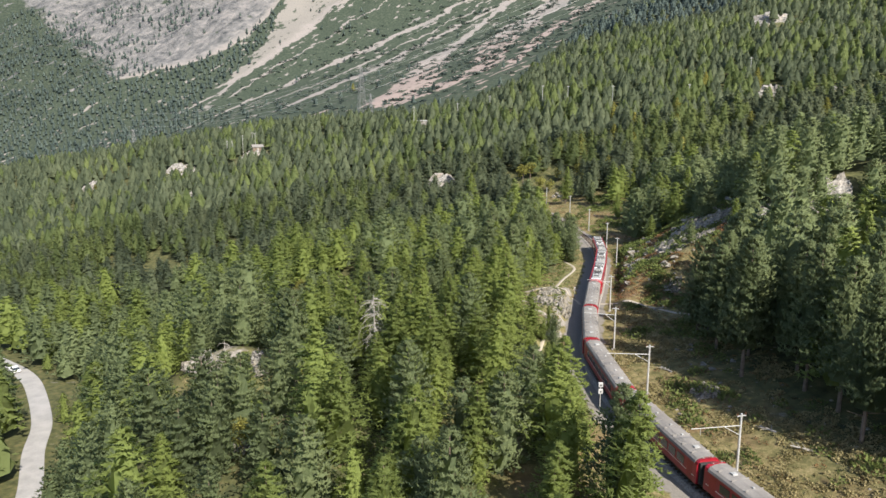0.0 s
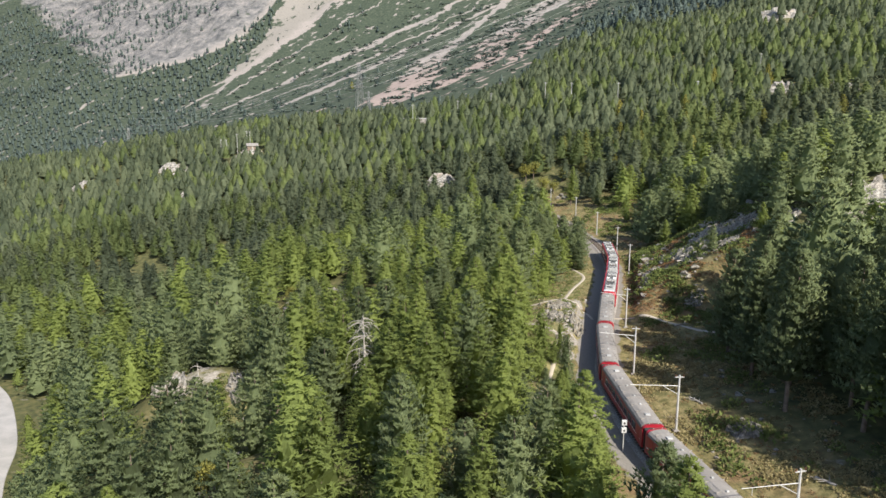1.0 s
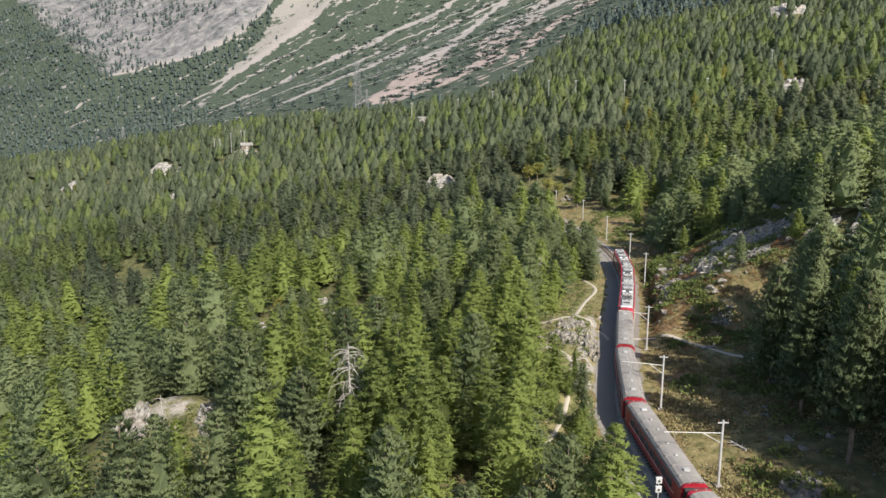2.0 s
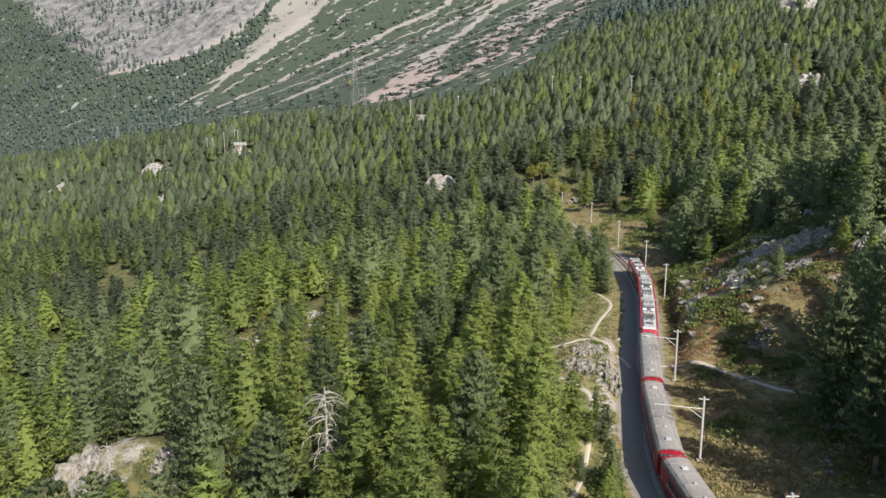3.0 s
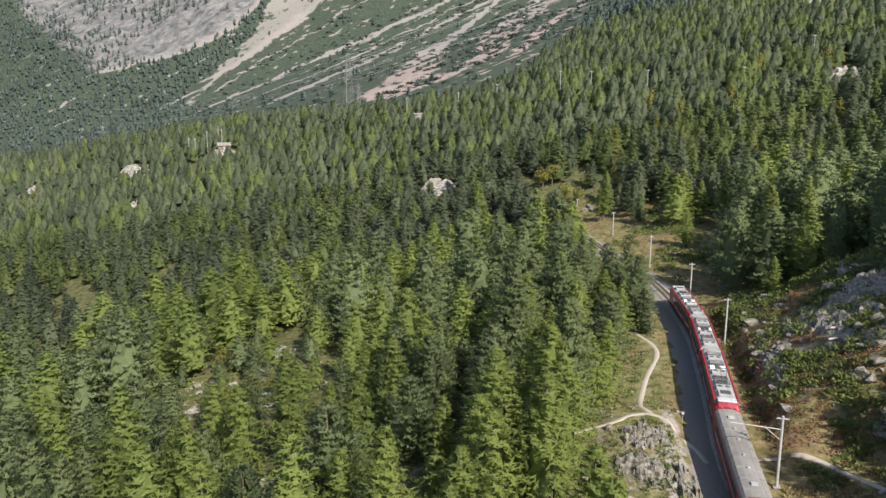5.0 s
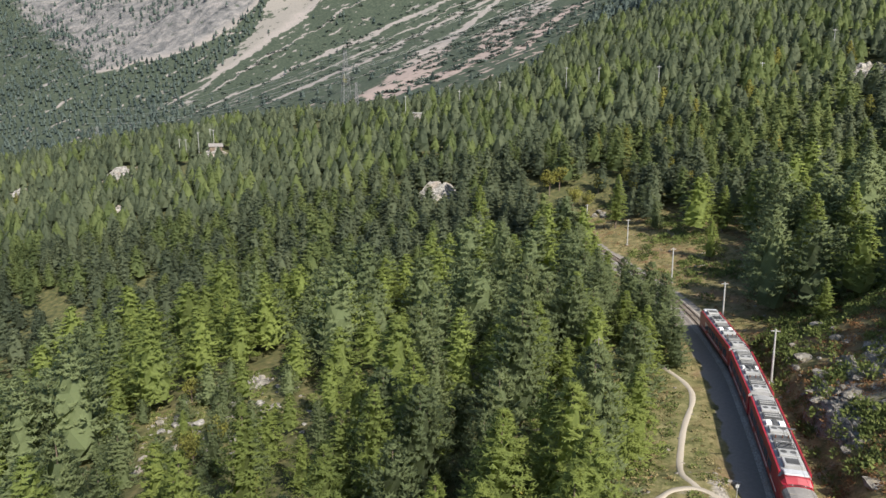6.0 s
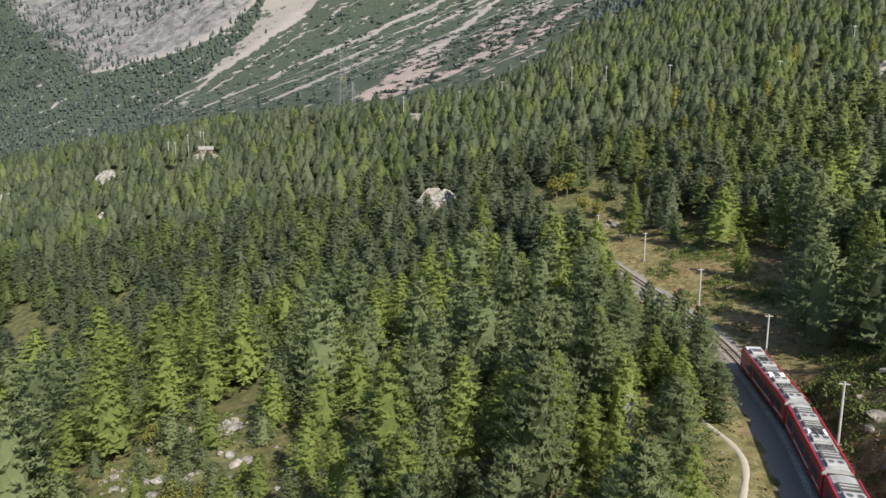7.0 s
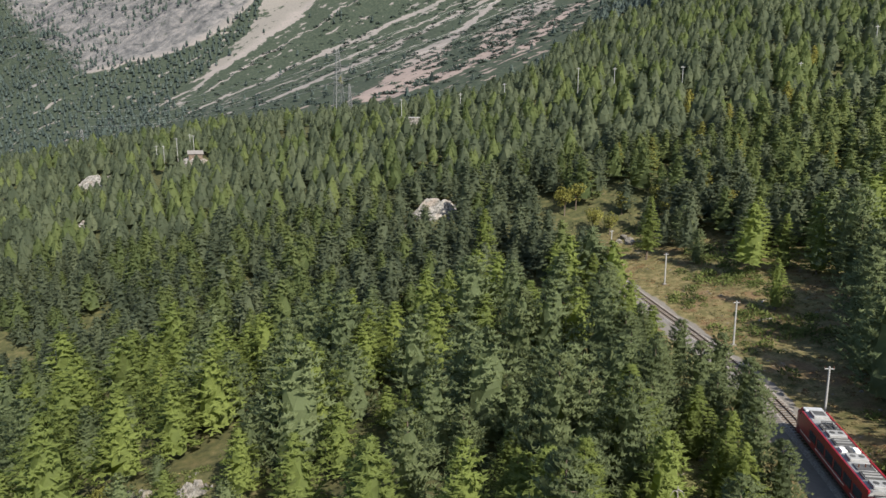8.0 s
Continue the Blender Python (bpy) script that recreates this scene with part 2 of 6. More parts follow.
def glide(points, step=0.5):
    """A smooth line through points, at even steps."""
    pts = np.array([points[0]] + list(points) + [points[-1]], float)
    out = []
    for i in range(1, len(pts) - 2):
        a, b, c, d = pts[i - 1:i + 3]
        k = np.linspace(0, 1, 24, endpoint=False)[:, None]
        out.append(0.5 * (2 * b + (c - a) * k + (2 * a - 5 * b + 4 * c - d) * k ** 2 + (3 * b - a - 3 * c + d) * k ** 3))
    out = np.vstack(out + [pts[-1:]])
    s = np.r_[0, np.cumsum(np.linalg.norm(np.diff(out, axis=0), axis=1))]
    even = np.arange(0, s[-1], step)
    return np.stack([np.interp(even, s, out[:, i]) for i in range(out.shape[1])], 1)


TRACK = glide(LINE)


def track_x(y):
    return np.interp(y, TRACK[:, 1], TRACK[:, 0])


def track_z(y):
    return -2.4 + 0.022 * (np.clip(y, 20, 330) - 88)


def to_line(x, y, line):
    """Distance from each point to a polyline."""
    shape = np.shape(x)
    x, y = np.ravel(x), np.ravel(y)
    best = np.full(x.shape, 1e9)
    near = (x > line[:, 0].min() - 30) & (x < line[:, 0].max() + 30) & (y > line[:, 1].min() - 30) & (y < line[:, 1].max() + 30)
    for px_, py_ in line[:, :2]:
        best[near] = np.minimum(best[near], np.hypot(x[near] - px_, y[near] - py_))
    return best.reshape(shape)


# ---- the lie of the land ----
ROAD = glide([(-40, -40), (-42, 0), (-47, 40), (-54, 66), (-62, 85), (-72.4, 109.5), (-81.3, 126), (-87.2, 139), (-97.7, 155), (-106.4, 166), (-117, 175), (-132, 184), (-165, 196)], 2.0)
FOOTPATHS = [glide(q, 1.0) for q in (
    [(9.0, 95.5), (13.0, 99.5), (15.5, 105), (17.6, 112), (19.2, 120), (17.0, 125.2), (14.5, 130)],
    [(14, 139), (19.6, 138.9), (22.5, 141), (24.8, 141.5), (27.6, 136.8), (28.0, 133)],
    [(24.8, 141.5), (24.8, 146), (28.5, 156), (33.2, 166.5), (32.5, 176), (31.0, 183)],
    [(31.5, 134.2), (37.0, 133.3), (39.7, 130.1), (41.9, 124.7), (46, 117), (55, 108)])]
DRY = [(-42, 116, 4, 4), (-33, 117, 3, 3.5), (-35, 187, 15, 16), (-68, 219, 9, 5), (-17, 139.5, 4, 5), (-18, 141, 4, 6), (-32, 107, 4, 6), (-21.5, 102, 3.5, 5), (-27, 95, 3.5, 5), (-33, 145, 4, 6), (-8, 184, 6, 5), (-20, 121, 5, 6), (-62, 150, 6, 5), (-24.5, 84.5, 2.2, 3), (-18.5, 85, 2, 2.5)]   # open rocky clearings: x, y, half widths


OUTCROPS = [(-1, 330, 7), (-172, 463, 7), (-188, 482, 8), (-249, 484, 7), (-262, 432, 6), (-129, 470, 8), (173, 370, 8), (194, 352, 7), (255, 553, 15), (-205, 440, 5), (-60, 372, 4), (-150, 400, 4), (-95, 428, 4)]   # rocky knolls in the forest: x, y, half width


CREST = ((-900, -330, -237, -108, -47, 0, 40, 60, 97, 150, 220, 700), (640, 600, 592, 548, 508, 490, 508, 535, 620, 735, 800, 1300))


def crest_of(x, y):
    """Distance behind the crest of the wooded hillside."""
    return y - np.interp(x, *CREST)


def hill(x, y):
    """The wooded hillside ahead, which falls away behind its crest."""
    return 5 + 0.20 * (x + 187) + 0.24 * (y - 480) - 0.55 * soft(crest_of(x, y), 14)


def wall(x, y):
    return 0.47 * soft(y - 1200 - 0.25 * x, 40)


def mountain(x, y):
    """The scree slopes behind, and the rock wall over them."""
    base = 77 + 0.274 * (x + 100) + 0.224 * (y - 895)
    w = wall(x, y)
    crag = sstep(20, 160, w)
    s, t = 0.63 * x - 0.77 * y, 0.77 * x + 0.63 * y
    return base + w + crag * (40 * np.abs(fbm(x / 170, y / 170, 41)) + 26 * fbm(x / 60, y / 60, 47)) + 6 * fbm(s / 45, t / 300, 51)


def land(x, y):
    """Height of the ground."""
    x, y = np.asarray(x, float), np.asarray(y, float)
    u, tz = x - track_x(y), track_z(y)
    a = -u
    left = tz - 0.2 * soft(a - 10) - 0.24 * soft(a - 98, 6)
    left = -36 + soft(left + 36, 3) + 1.3 * sstep(4.9, 6.1, a) * sstep(106, 114, y) * sstep(150, 142, y)
    knoll = sstep(130, 141, y) * sstep(196, 170, y)
    right = tz + 0.10 * np.clip(u - 3.5, 0, 6) + 0.24 * soft(u - 9) + knoll * (2.0 * sstep(5.0, 6.6, u) + 0.48 * np.clip(u - 6, 0, 14) + 0.26 * np.clip(u - 20, 0, 26))
    near = np.where(u < 0, left, right)
    far = hill(x, y)
    w = sstep(205, 330, y) * sstep(8, 70, np.abs(u) + 80 * sstep(285, 330, y))
    z = near * (1 - w) + far * w
    away = sstep(5, 16, np.abs(u))
    z = z + away * (0.55 * fbm(x / 9, y / 9, 3) + 1.6 * fbm(x / 42, y / 42, 11))
    out = sstep(230, 420, y)
    z = z + out * (3.5 * fbm(x / 95, y / 95, 21) + 5 * fbm(x / 300, y / 300, 31))
    z = z + 1.6 * np.exp(-((x - 20.5) / 5.5) ** 2 - ((y - 131) / 13) ** 2)           # rocky hump beside the line
    for cx, cy, half in OUTCROPS:
        z = z + 0.5 * half * np.exp(-((x - cx) / half) ** 2 - ((y - cy) / half) ** 2)
    z = z + 5.5 * np.exp(-((x + 40) / 11) ** 2 - ((y - 120) / 9) ** 2)
    z = z + 4.5 * np.exp(-((x + 21) / 8.5) ** 2 - ((y - 85.5) / 7.5) ** 2)
    d = to_line(x, y, ROAD)
    z = np.where(d < 22, z * sstep(4, 22, d) - 30.0 * (1 - sstep(4, 22, d)), z)
    m = mountain(x, y)
    return np.where(y > 300, z + soft(m - z, 8.0), z)


# stony chutes down the mountain: rows of (along, across, half width)
CHUTES = (((385, -1115, 5), (474, -1131, 8), (548, -1144, 11), (636, -1172, 15), (703, -1186, 22), (800, -1210, 30)),
          ((455, -1094, 2.5), (530, -1101, 4), (600, -1108, 2)),
          ((370, -1036, 2.5), (459, -1046, 4.5), (530, -1040, 6), (593, -1026, 8), (668, -1010, 8), (743, -1003, 7), (824, -996, 7), (920, -985, 7)),
          ((430, -965, 2), (540, -972, 3), (640, -966, 4), (740, -962, 3), (850, -955, 3)),
          ((440, -890, 9), (519, -897, 13), (592, -910, 18), (646, -916, 19), (690, -932, 9), (782, -931, 8), (860, -919, 7), (930, -912, 7)),
          ((440, -628, 58), (468, -633, 54), (536, -709, 54), (598, -764, 40), (683, -827, 28), (757, -865, 11), (815, -890, 9), (865, -903, 9), (930, -915, 9)),
          ((480, -590, 24), (560, -612, 32), (644, -684, 40), (780, -788, 38), (884, -822, 32), (940, -840, 28)),
          ((560, -560, 10), (629, -598, 14), (708, -650, 15), (858, -722, 18), (940, -750, 16)))
CRAG_FOOT = ((300, -1320), (364, -1284), (428, -1248), (499, -1230), (560, -1242), (619, -1268), (700, -1320))
FAN_EDGE = ((400, -1124), (454, -1144), (501, -1165), (563, -1197), (619, -1250), (700, -1290))


def across(x, y):
    """Place across and along the mountain's fall line."""
    return 0.63 * x - 0.77 * y, 0.77 * x + 0.63 * y


def bent(t, rows, k=1):
    return np.interp(t, [q[0] for q in rows], [q[k] for q in rows])


def scree_of(x, y):
    """How bare and stony the mountain side is."""
    s, t = across(x, y)
    w = s + 9 * fbm(s / 60, t / 130, 61)
    v = np.zeros(np.shape(s))
    for rows in CHUTES:
        v = np.maximum(v, (1 - np.abs(w - bent(t, rows)) / bent(t, rows, 2)) * (t > rows[0][0]))
    return sstep(0.0, 0.4, v) * sstep(-6, 10, mountain(x, y) - hill(x, y))


def mountain_woods(x, y):
    """How thickly trees stand on the mountain."""
    s, t = across(x, y)
    foot = bent(t, CRAG_FOOT) + 14 * fbm(x / 40, y / 40, 85)
    fan = bent(t, FAN_EDGE) + 8 * fbm(x / 30, y / 30, 86)
    belt = sstep(-8, 8, s - foot) * sstep(8, -8, s - fan) * sstep(640, 600, t)
    low = sstep(430, 385, t + 0.14 * (s + 1115) + 20 * fbm(x / 50, y / 50, 87)) * sstep(-1000, -1060, s) * sstep(-30, 10, s - foot)
    thicket = vnoise(x / 38, y / 38, 84) * 0.6 + vnoise(x / 15, y / 15, 88) * 0.4
    left = sstep(385, 320, t - 0.10 * (s + 1330) + 90 * (thicket - 0.5)) * sstep(20, -20, s - foot)
    patches = 0.8 * sstep(0.50, 0.62, thicket) * sstep(0, -60, s - foot) * sstep(-1290, -1400, s + 0.25 * (t - 400))
    return np.clip(np.maximum(np.maximum(belt, low), np.maximum(left, patches)), 0.03, 0.98)


def growing(start, step, end, rate, most):
    out = [start]
    while out[-1] < end:
        out.append(out[-1] + step)
        step = min(step * rate, most)
    return np.array(out)


gx = np.r_[-growing(30, 1.5, 2100, 1.05, 45)[::-1], np.arange(-28.8, 72, 1.4), growing(72, 1.4, 1700, 1.05, 45)]
gy = np.r_[-growing(-20, 3, 400, 1.3, 80)[::-1], np.arange(22, 230, 1.4), growing(230, 1.4, 3300, 1.022, 40)]
gy = np.unique(np.r_[gy[gy < 20], gy[gy >= 20]])
GX, GY = np.meshgrid(gx, gy)
GZ = land(GX, GY)
nx, ny = len(gx), len(gy)
idx = np.arange(nx * ny).reshape(ny, nx)
quads = np.stack([idx[:-1, :-1], idx[:-1, 1:], idx[1:, 1:], idx[1:, :-1]], -1).reshape(-1, 4)
me = bpy.data.meshes.new("ground")
me.vertices.add(nx * ny)
me.vertices.foreach_set("co", np.stack([GX, GY, GZ], -1).astype(np.float32).ravel())
me.loops.add(len(quads) * 4)
me.loops.foreach_set("vertex_index", quads.astype(np.int32).ravel())
me.polygons.add(len(quads))
me.polygons.foreach_set("loop_start", np.arange(0, len(quads) * 4, 4, dtype=np.int32))
me.update(calc_edges=True)
me.shade_smooth()


def spread(name, values):
    me.attributes.new(name, "FLOAT", "POINT").data.foreach_set("value", np.ascontiguousarray(values, dtype=np.float32).ravel())


GU = GX - track_x(GY)
spread("stone_bed", (1 - sstep(3.7, 4.9, -GU)) * (1 - sstep(1.8, 3.2, GU)) * (GY < 300))
open_land = (1 - sstep(10, 24, np.abs(GU + 3))) * (GY < 290) + 0.85 * sstep(185, 205, GY) * (1 - sstep(285, 310, GY)) * sstep(0, 8, GU) * (1 - sstep(32, 55, GU)) + 0.7 * np.exp(-((GX - 50) / 14) ** 2 - ((GY - 140) / 22) ** 2)
for cx, cy, rx, ry in DRY:
    open_land = np.maximum(open_land, np.exp(-((GX - cx) / rx) ** 2 - ((GY - cy) / ry) ** 2))
spread("open", np.clip(open_land, 0, 1))
meadow = np.zeros(GX.shape)
for cx, cy, rx, ry in DRY:
    meadow = np.maximum(meadow, np.exp(-(((GX - cx) / rx) ** 2 + ((GY - cy) / ry) ** 2) ** 2))
meadow = np.maximum(meadow, 0.6 * sstep(-5.2, -7.0, GU) * sstep(-24, -16, GU) * (GY > 95) * (GY < 215))
spread("meadow", meadow)
bare = 0.55 * np.exp(-((GX - 52) / 10) ** 2 - ((GY - 154) / 15) ** 2) + 0.5 * np.exp(-((GX - 21) / 6) ** 2 - ((GY - 130) / 10) ** 2) + 0.7 * np.exp(-((GX + 40) / 7) ** 2 - ((GY - 120) / 6) ** 2)
bare = bare + 0.9 * sstep(4.6, 5.4, -GU) * sstep(8.0, 6.0, -GU) * sstep(106, 114, GY) * sstep(150, 142, GY)
for cx, cy, half in OUTCROPS:
    bare = np.maximum(bare, np.exp(-((GX - cx) / half) ** 2 - ((GY - cy) / half) ** 2))
spread("bare", np.clip(bare, 0, 1))
spread("mountain", sstep(-6, 12, mountain(GX, GY) - hill(GX, GY)) * (GY > 300))

g = Nodes("alpine_ground")
pos = g.pos()
n1, n2, n3, n4 = g.noise(0.09, 5, pos), g.noise(0.6, 5, pos), g.noise(3.0, 5, pos, 0.65), g.noise(0.25, 6, pos, 0.65)
floor_col = g.ramp(n2, (0.32, (0.030, 0.034, 0.016)), (0.52, (0.062, 0.064, 0.026)), (0.70, (0.105, 0.090, 0.042)))
grass = g.ramp(g.calc("ADD", g.calc("MULTIPLY", n2, 0.6), g.calc("MULTIPLY", n3, 0.4)), (0.34, (0.036, 0.038, 0.015)), (0.45, (0.088, 0.080, 0.032)), (0.55, (0.152, 0.126, 0.058)), (0.68, (0.225, 0.183, 0.097)))
rust = g.ramp(g.noise(0.16, 5, pos, 0.6), (0.50, 0.0), (0.64, 0.7))
grass = g.mix(rust, grass, g.mix(n3, (0.080, 0.050, 0.030), (0.190, 0.115, 0.064)))
turfy = g.ramp(g.calc("ADD", g.calc("MULTIPLY", n2, 0.5), g.calc("MULTIPLY", n3, 0.5)), (0.36, (0.036, 0.044, 0.014)), (0.48, (0.082, 0.090, 0.034)), (0.60, (0.140, 0.138, 0.062)))
grass = g.mix(g.calc("MULTIPLY", g.attr("meadow"), 0.85), grass, turfy)
col = g.mix(g.attr("open"), floor_col, grass)
stone_col = g.ramp(n3, (0.30, (0.085, 0.077, 0.066)), (0.50, (0.19, 0.172, 0.148)), (0.72, (0.29, 0.264, 0.228)))
patchy = g.ramp(g.calc("ADD", n4, g.calc("MULTIPLY", g.attr("bare"), 0.42)), (0.64, 0.0), (0.76, 1.0))
col = g.mix(patchy, col, stone_col)
turf = g.ramp(n4, (0.30, (0.018, 0.026, 0.018)), (0.52, (0.032, 0.042, 0.029)), (0.74, (0.060, 0.066, 0.046)))
col = g.mix(g.attr("mountain"), col, turf)
def dot(v, axis):
    node = g.add("VectorMath", operation="DOT_PRODUCT", in_1=axis)
    g.link(v, node.inputs[0])
    return node.outputs["Value"]


def ease(a, b, fac):
    """0 at a, 1 at b."""
    node = g.add("MapRange", interpolation_type="SMOOTHSTEP", in_From_Min=min(a, b), in_From_Max=max(a, b), in_To_Min=0.0 if a < b else 1.0, in_To_Max=1.0 if a < b else 0.0)
    g.link(fac, node.inputs["Value"])
    return node.outputs["Result"]


def streaky(wide, long, detail=4.0, rough=0.6):
    """Noise drawn out down the fall line."""
    both = g.add("CombineXYZ")
    g.link(g.calc("MULTIPLY", fall_s, 1 / wide), both.inputs[0])
    g.link(g.calc("MULTIPLY", fall_t, 1 / long), both.inputs[1])
    return g.noise(1.0, detail, both.outputs[0], rough)


fall_s, fall_t = dot(pos, (0.63, -0.77, 0.0)), dot(pos, (0.77, 0.63, 0.0))
m1, m2 = g.noise(0.012, 5, pos, 0.6), g.noise(0.06, 5, pos, 0.65)
wander = g.calc("ADD", fall_s, g.calc("ADD", g.calc("MULTIPLY", g.calc("SUBTRACT", m1, 0.5), 60.0), g.calc("MULTIPLY", g.calc("SUBTRACT", m2, 0.5), 22.0)))
along = g.calc("SUBTRACT", fall_t, 600.0)
def run_of(rows, k, lo, hi):
    """A value that runs through rows along the fall line."""
    node = g.add("FloatCurve")
    points = node.mapping.curves[0].points
    places = [((q[0] - 250) / 750, (q[k] - lo) / (hi - lo)) for q in rows]
    while len(points) < len(places):
        points.new(0.5, 0.5)
    for spot, place in zip(points, places):
        spot.location, spot.handle_type = place, "VECTOR"
    node.mapping.extend = "HORIZONTAL"
    node.mapping.update()
    g.link(g.calc("MULTIPLY", g.calc("SUBTRACT", fall_t, 250.0), 1 / 750), node.inputs["Value"])
    return g.calc("ADD", g.calc("MULTIPLY", node.outputs[0], hi - lo), lo)


chute = 0.0
for rows in CHUTES:
    off = g.calc("ABSOLUTE", g.calc("SUBTRACT", wander, run_of(rows, 1, -1400.0, -500.0)))
    chute = g.calc("MAXIMUM", chute, g.calc("MULTIPLY", g.calc("SUBTRACT", 1.0, g.calc("DIVIDE", off, run_of(rows, 2, 0.0, 100.0))), ease(rows[0][0] - 25, rows[0][0], fall_t)))
thin = g.calc("MULTIPLY", ease(0.60, 0.70, streaky(16, 150)), ease(-1090, -900, wander))
clump = g.calc("ADD", g.calc("MULTIPLY", g.calc("SUBTRACT", streaky(13, 42, 3), 0.5), 2.6), g.calc("MULTIPLY", g.calc("SUBTRACT", g.noise(0.09, 4, pos, 0.6), 0.5), 1.8))
chute = g.calc("ADD", g.calc("MULTIPLY", g.calc("MINIMUM", chute, 0.42), 1.9), g.calc("ADD", g.calc("MULTIPLY", thin, 0.25), clump))
grey_fan = g.calc("MULTIPLY", g.calc("MULTIPLY", ease(-6, 10, g.calc("SUBTRACT", wander, run_of(FAN_EDGE, 1, -1400.0, -500.0))), ease(0, -14, g.calc("SUBTRACT", wander, run_of(CHUTES[0], 1, -1400.0, -500.0)))), ease(430, 500, fall_t))
chute = g.calc("ADD", chute, g.calc("MULTIPLY", grey_fan, 0.75))
above = g.calc("SUBTRACT", run_of(CRAG_FOOT, 1, -1400.0, -500.0), wander)
cliff = g.calc("MULTIPLY", g.calc("MULTIPLY", ease(-10, 14, above), ease(285, 375, g.calc("SUBTRACT", fall_t, g.calc("MULTIPLY", g.calc("ADD", wander, 1330.0), 0.10)))), g.calc("ADD", 0.80, g.calc("ADD", g.calc("MULTIPLY", g.calc("SUBTRACT", m1, 0.5), 1.6), g.calc("MULTIPLY", g.calc("SUBTRACT", m2, 0.5), 1.8))))
stony = g.calc("MULTIPLY", g.calc("MAXIMUM", chute, cliff), g.attr("mountain"))
scree_col = g.ramp(g.calc("ADD", g.calc("MULTIPLY", m1, 0.6), g.calc("MULTIPLY", streaky(10, 80), 0.4)), (0.34, (0.132, 0.124, 0.116)), (0.50, (0.176, 0.158, 0.146)), (0.64, (0.160, 0.146, 0.136)))
scree_col = g.mix(ease(-820, -700, wander), scree_col, (0.205, 0.163, 0.145))
cliff_noise = g.calc("ADD", g.calc("MULTIPLY", g.noise(0.050, 8, pos, 0.75), 0.65), g.calc("MULTIPLY", streaky(11, 38, 6, 0.70), 0.35))
crag_col = g.ramp(cliff_noise, (0.40, (0.036, 0.038, 0.040)), (0.46, (0.078, 0.078, 0.079)), (0.53, (0.122, 0.117, 0.115)), (0.62, (0.180, 0.164, 0.156)))
crag = ease(0.16, 0.42, g.calc("ADD", g.calc("MULTIPLY", ease(0, 70, above), 0.75), g.calc("ADD", g.calc("MULTIPLY", m1, 0.5), g.calc("MULTIPLY", g.calc("SUBTRACT", m2, 0.5), 0.5))))
scree_col = g.mix(g.calc("MULTIPLY", ease(0, 40, above), 0.55), scree_col, (0.125, 0.112, 0.105))
scree_col = g.mix(g.calc("MULTIPLY", crag, ease(0, 30, above)), scree_col, crag_col)
scree_col = g.mix(g.calc("MULTIPLY", grey_fan, 0.7), scree_col, (0.13, 0.122, 0.108))
scree_col = g.mix(g.calc("MULTIPLY", ease(0.50, 0.36, g.noise(0.35, 5, pos, 0.7)), 0.5), scree_col, (0.10, 0.098, 0.088))
col = g.mix(ease(0.30, 0.52, stony), col, scree_col)
bed = g.mix(n3, (0.100, 0.092, 0.080), (0.200, 0.183, 0.161))
edge = g.calc("ADD", g.attr("stone_bed"), g.calc("MULTIPLY", g.calc("SUBTRACT", n2, 0.5), 0.9))
col = g.mix(g.ramp(edge, (0.42, 0.0), (0.58, 1.0)), col, bed)
rugged = g.add("Bump", in_Strength=1.0, in_Distance=9.0)
g.link(g.calc("MULTIPLY", g.calc("ADD", g.noise(0.03, 7, pos, 0.68), g.calc("MULTIPLY", streaky(18, 70, 5), 0.6)), g.calc("MULTIPLY", g.attr("mountain"), ease(-20, 60, above))), rugged.inputs["Height"])
me.materials.append(g.finish(col, 0.95, 0, n3, 0.6, 0.12, 0.15))
fine_bump = g.bsdf.inputs["Normal"].links[0].from_node
g.link(rugged.outputs[0], fine_bump.inputs["Normal"])
tagged(new("ground", me), "steep forest floor, dry grass and pale scree slopes", "ground", kind="structure")

bm, rows = bmesh.new(), []
for q, h in zip(ROAD, np.gradient(ROAD, axis=0)):
    side = Vector((h[1], -h[0], 0)).normalized() * 1.95
    c = Vector((q[0], q[1], -29.9))
    rows.append([bm.verts.new(c + side * k + Vector((0, 0, d))) for k, d in ((-1.12, -0.25), (-1.0, 0.0), (0.0, 0.06), (1.0, 0.0), (1.12, -0.25))])
for r, q in zip(rows, rows[1:]):
    for i in range(4):
        bm.faces.new((r[i], r[i + 1], q[i + 1], q[i]))
bmesh.ops.recalc_face_normals(bm, faces=bm.faces)
me = bpy.data.meshes.new("road")
bm.to_mesh(me)
bm.free()
me.materials.append(worn("pale_asphalt", (0.26, 0.25, 0.24), (0.19, 0.185, 0.18), 0.3, 0.9))
tagged(new("road", me), "narrow pale grey asphalt road through the forest", "road", kind="structure")

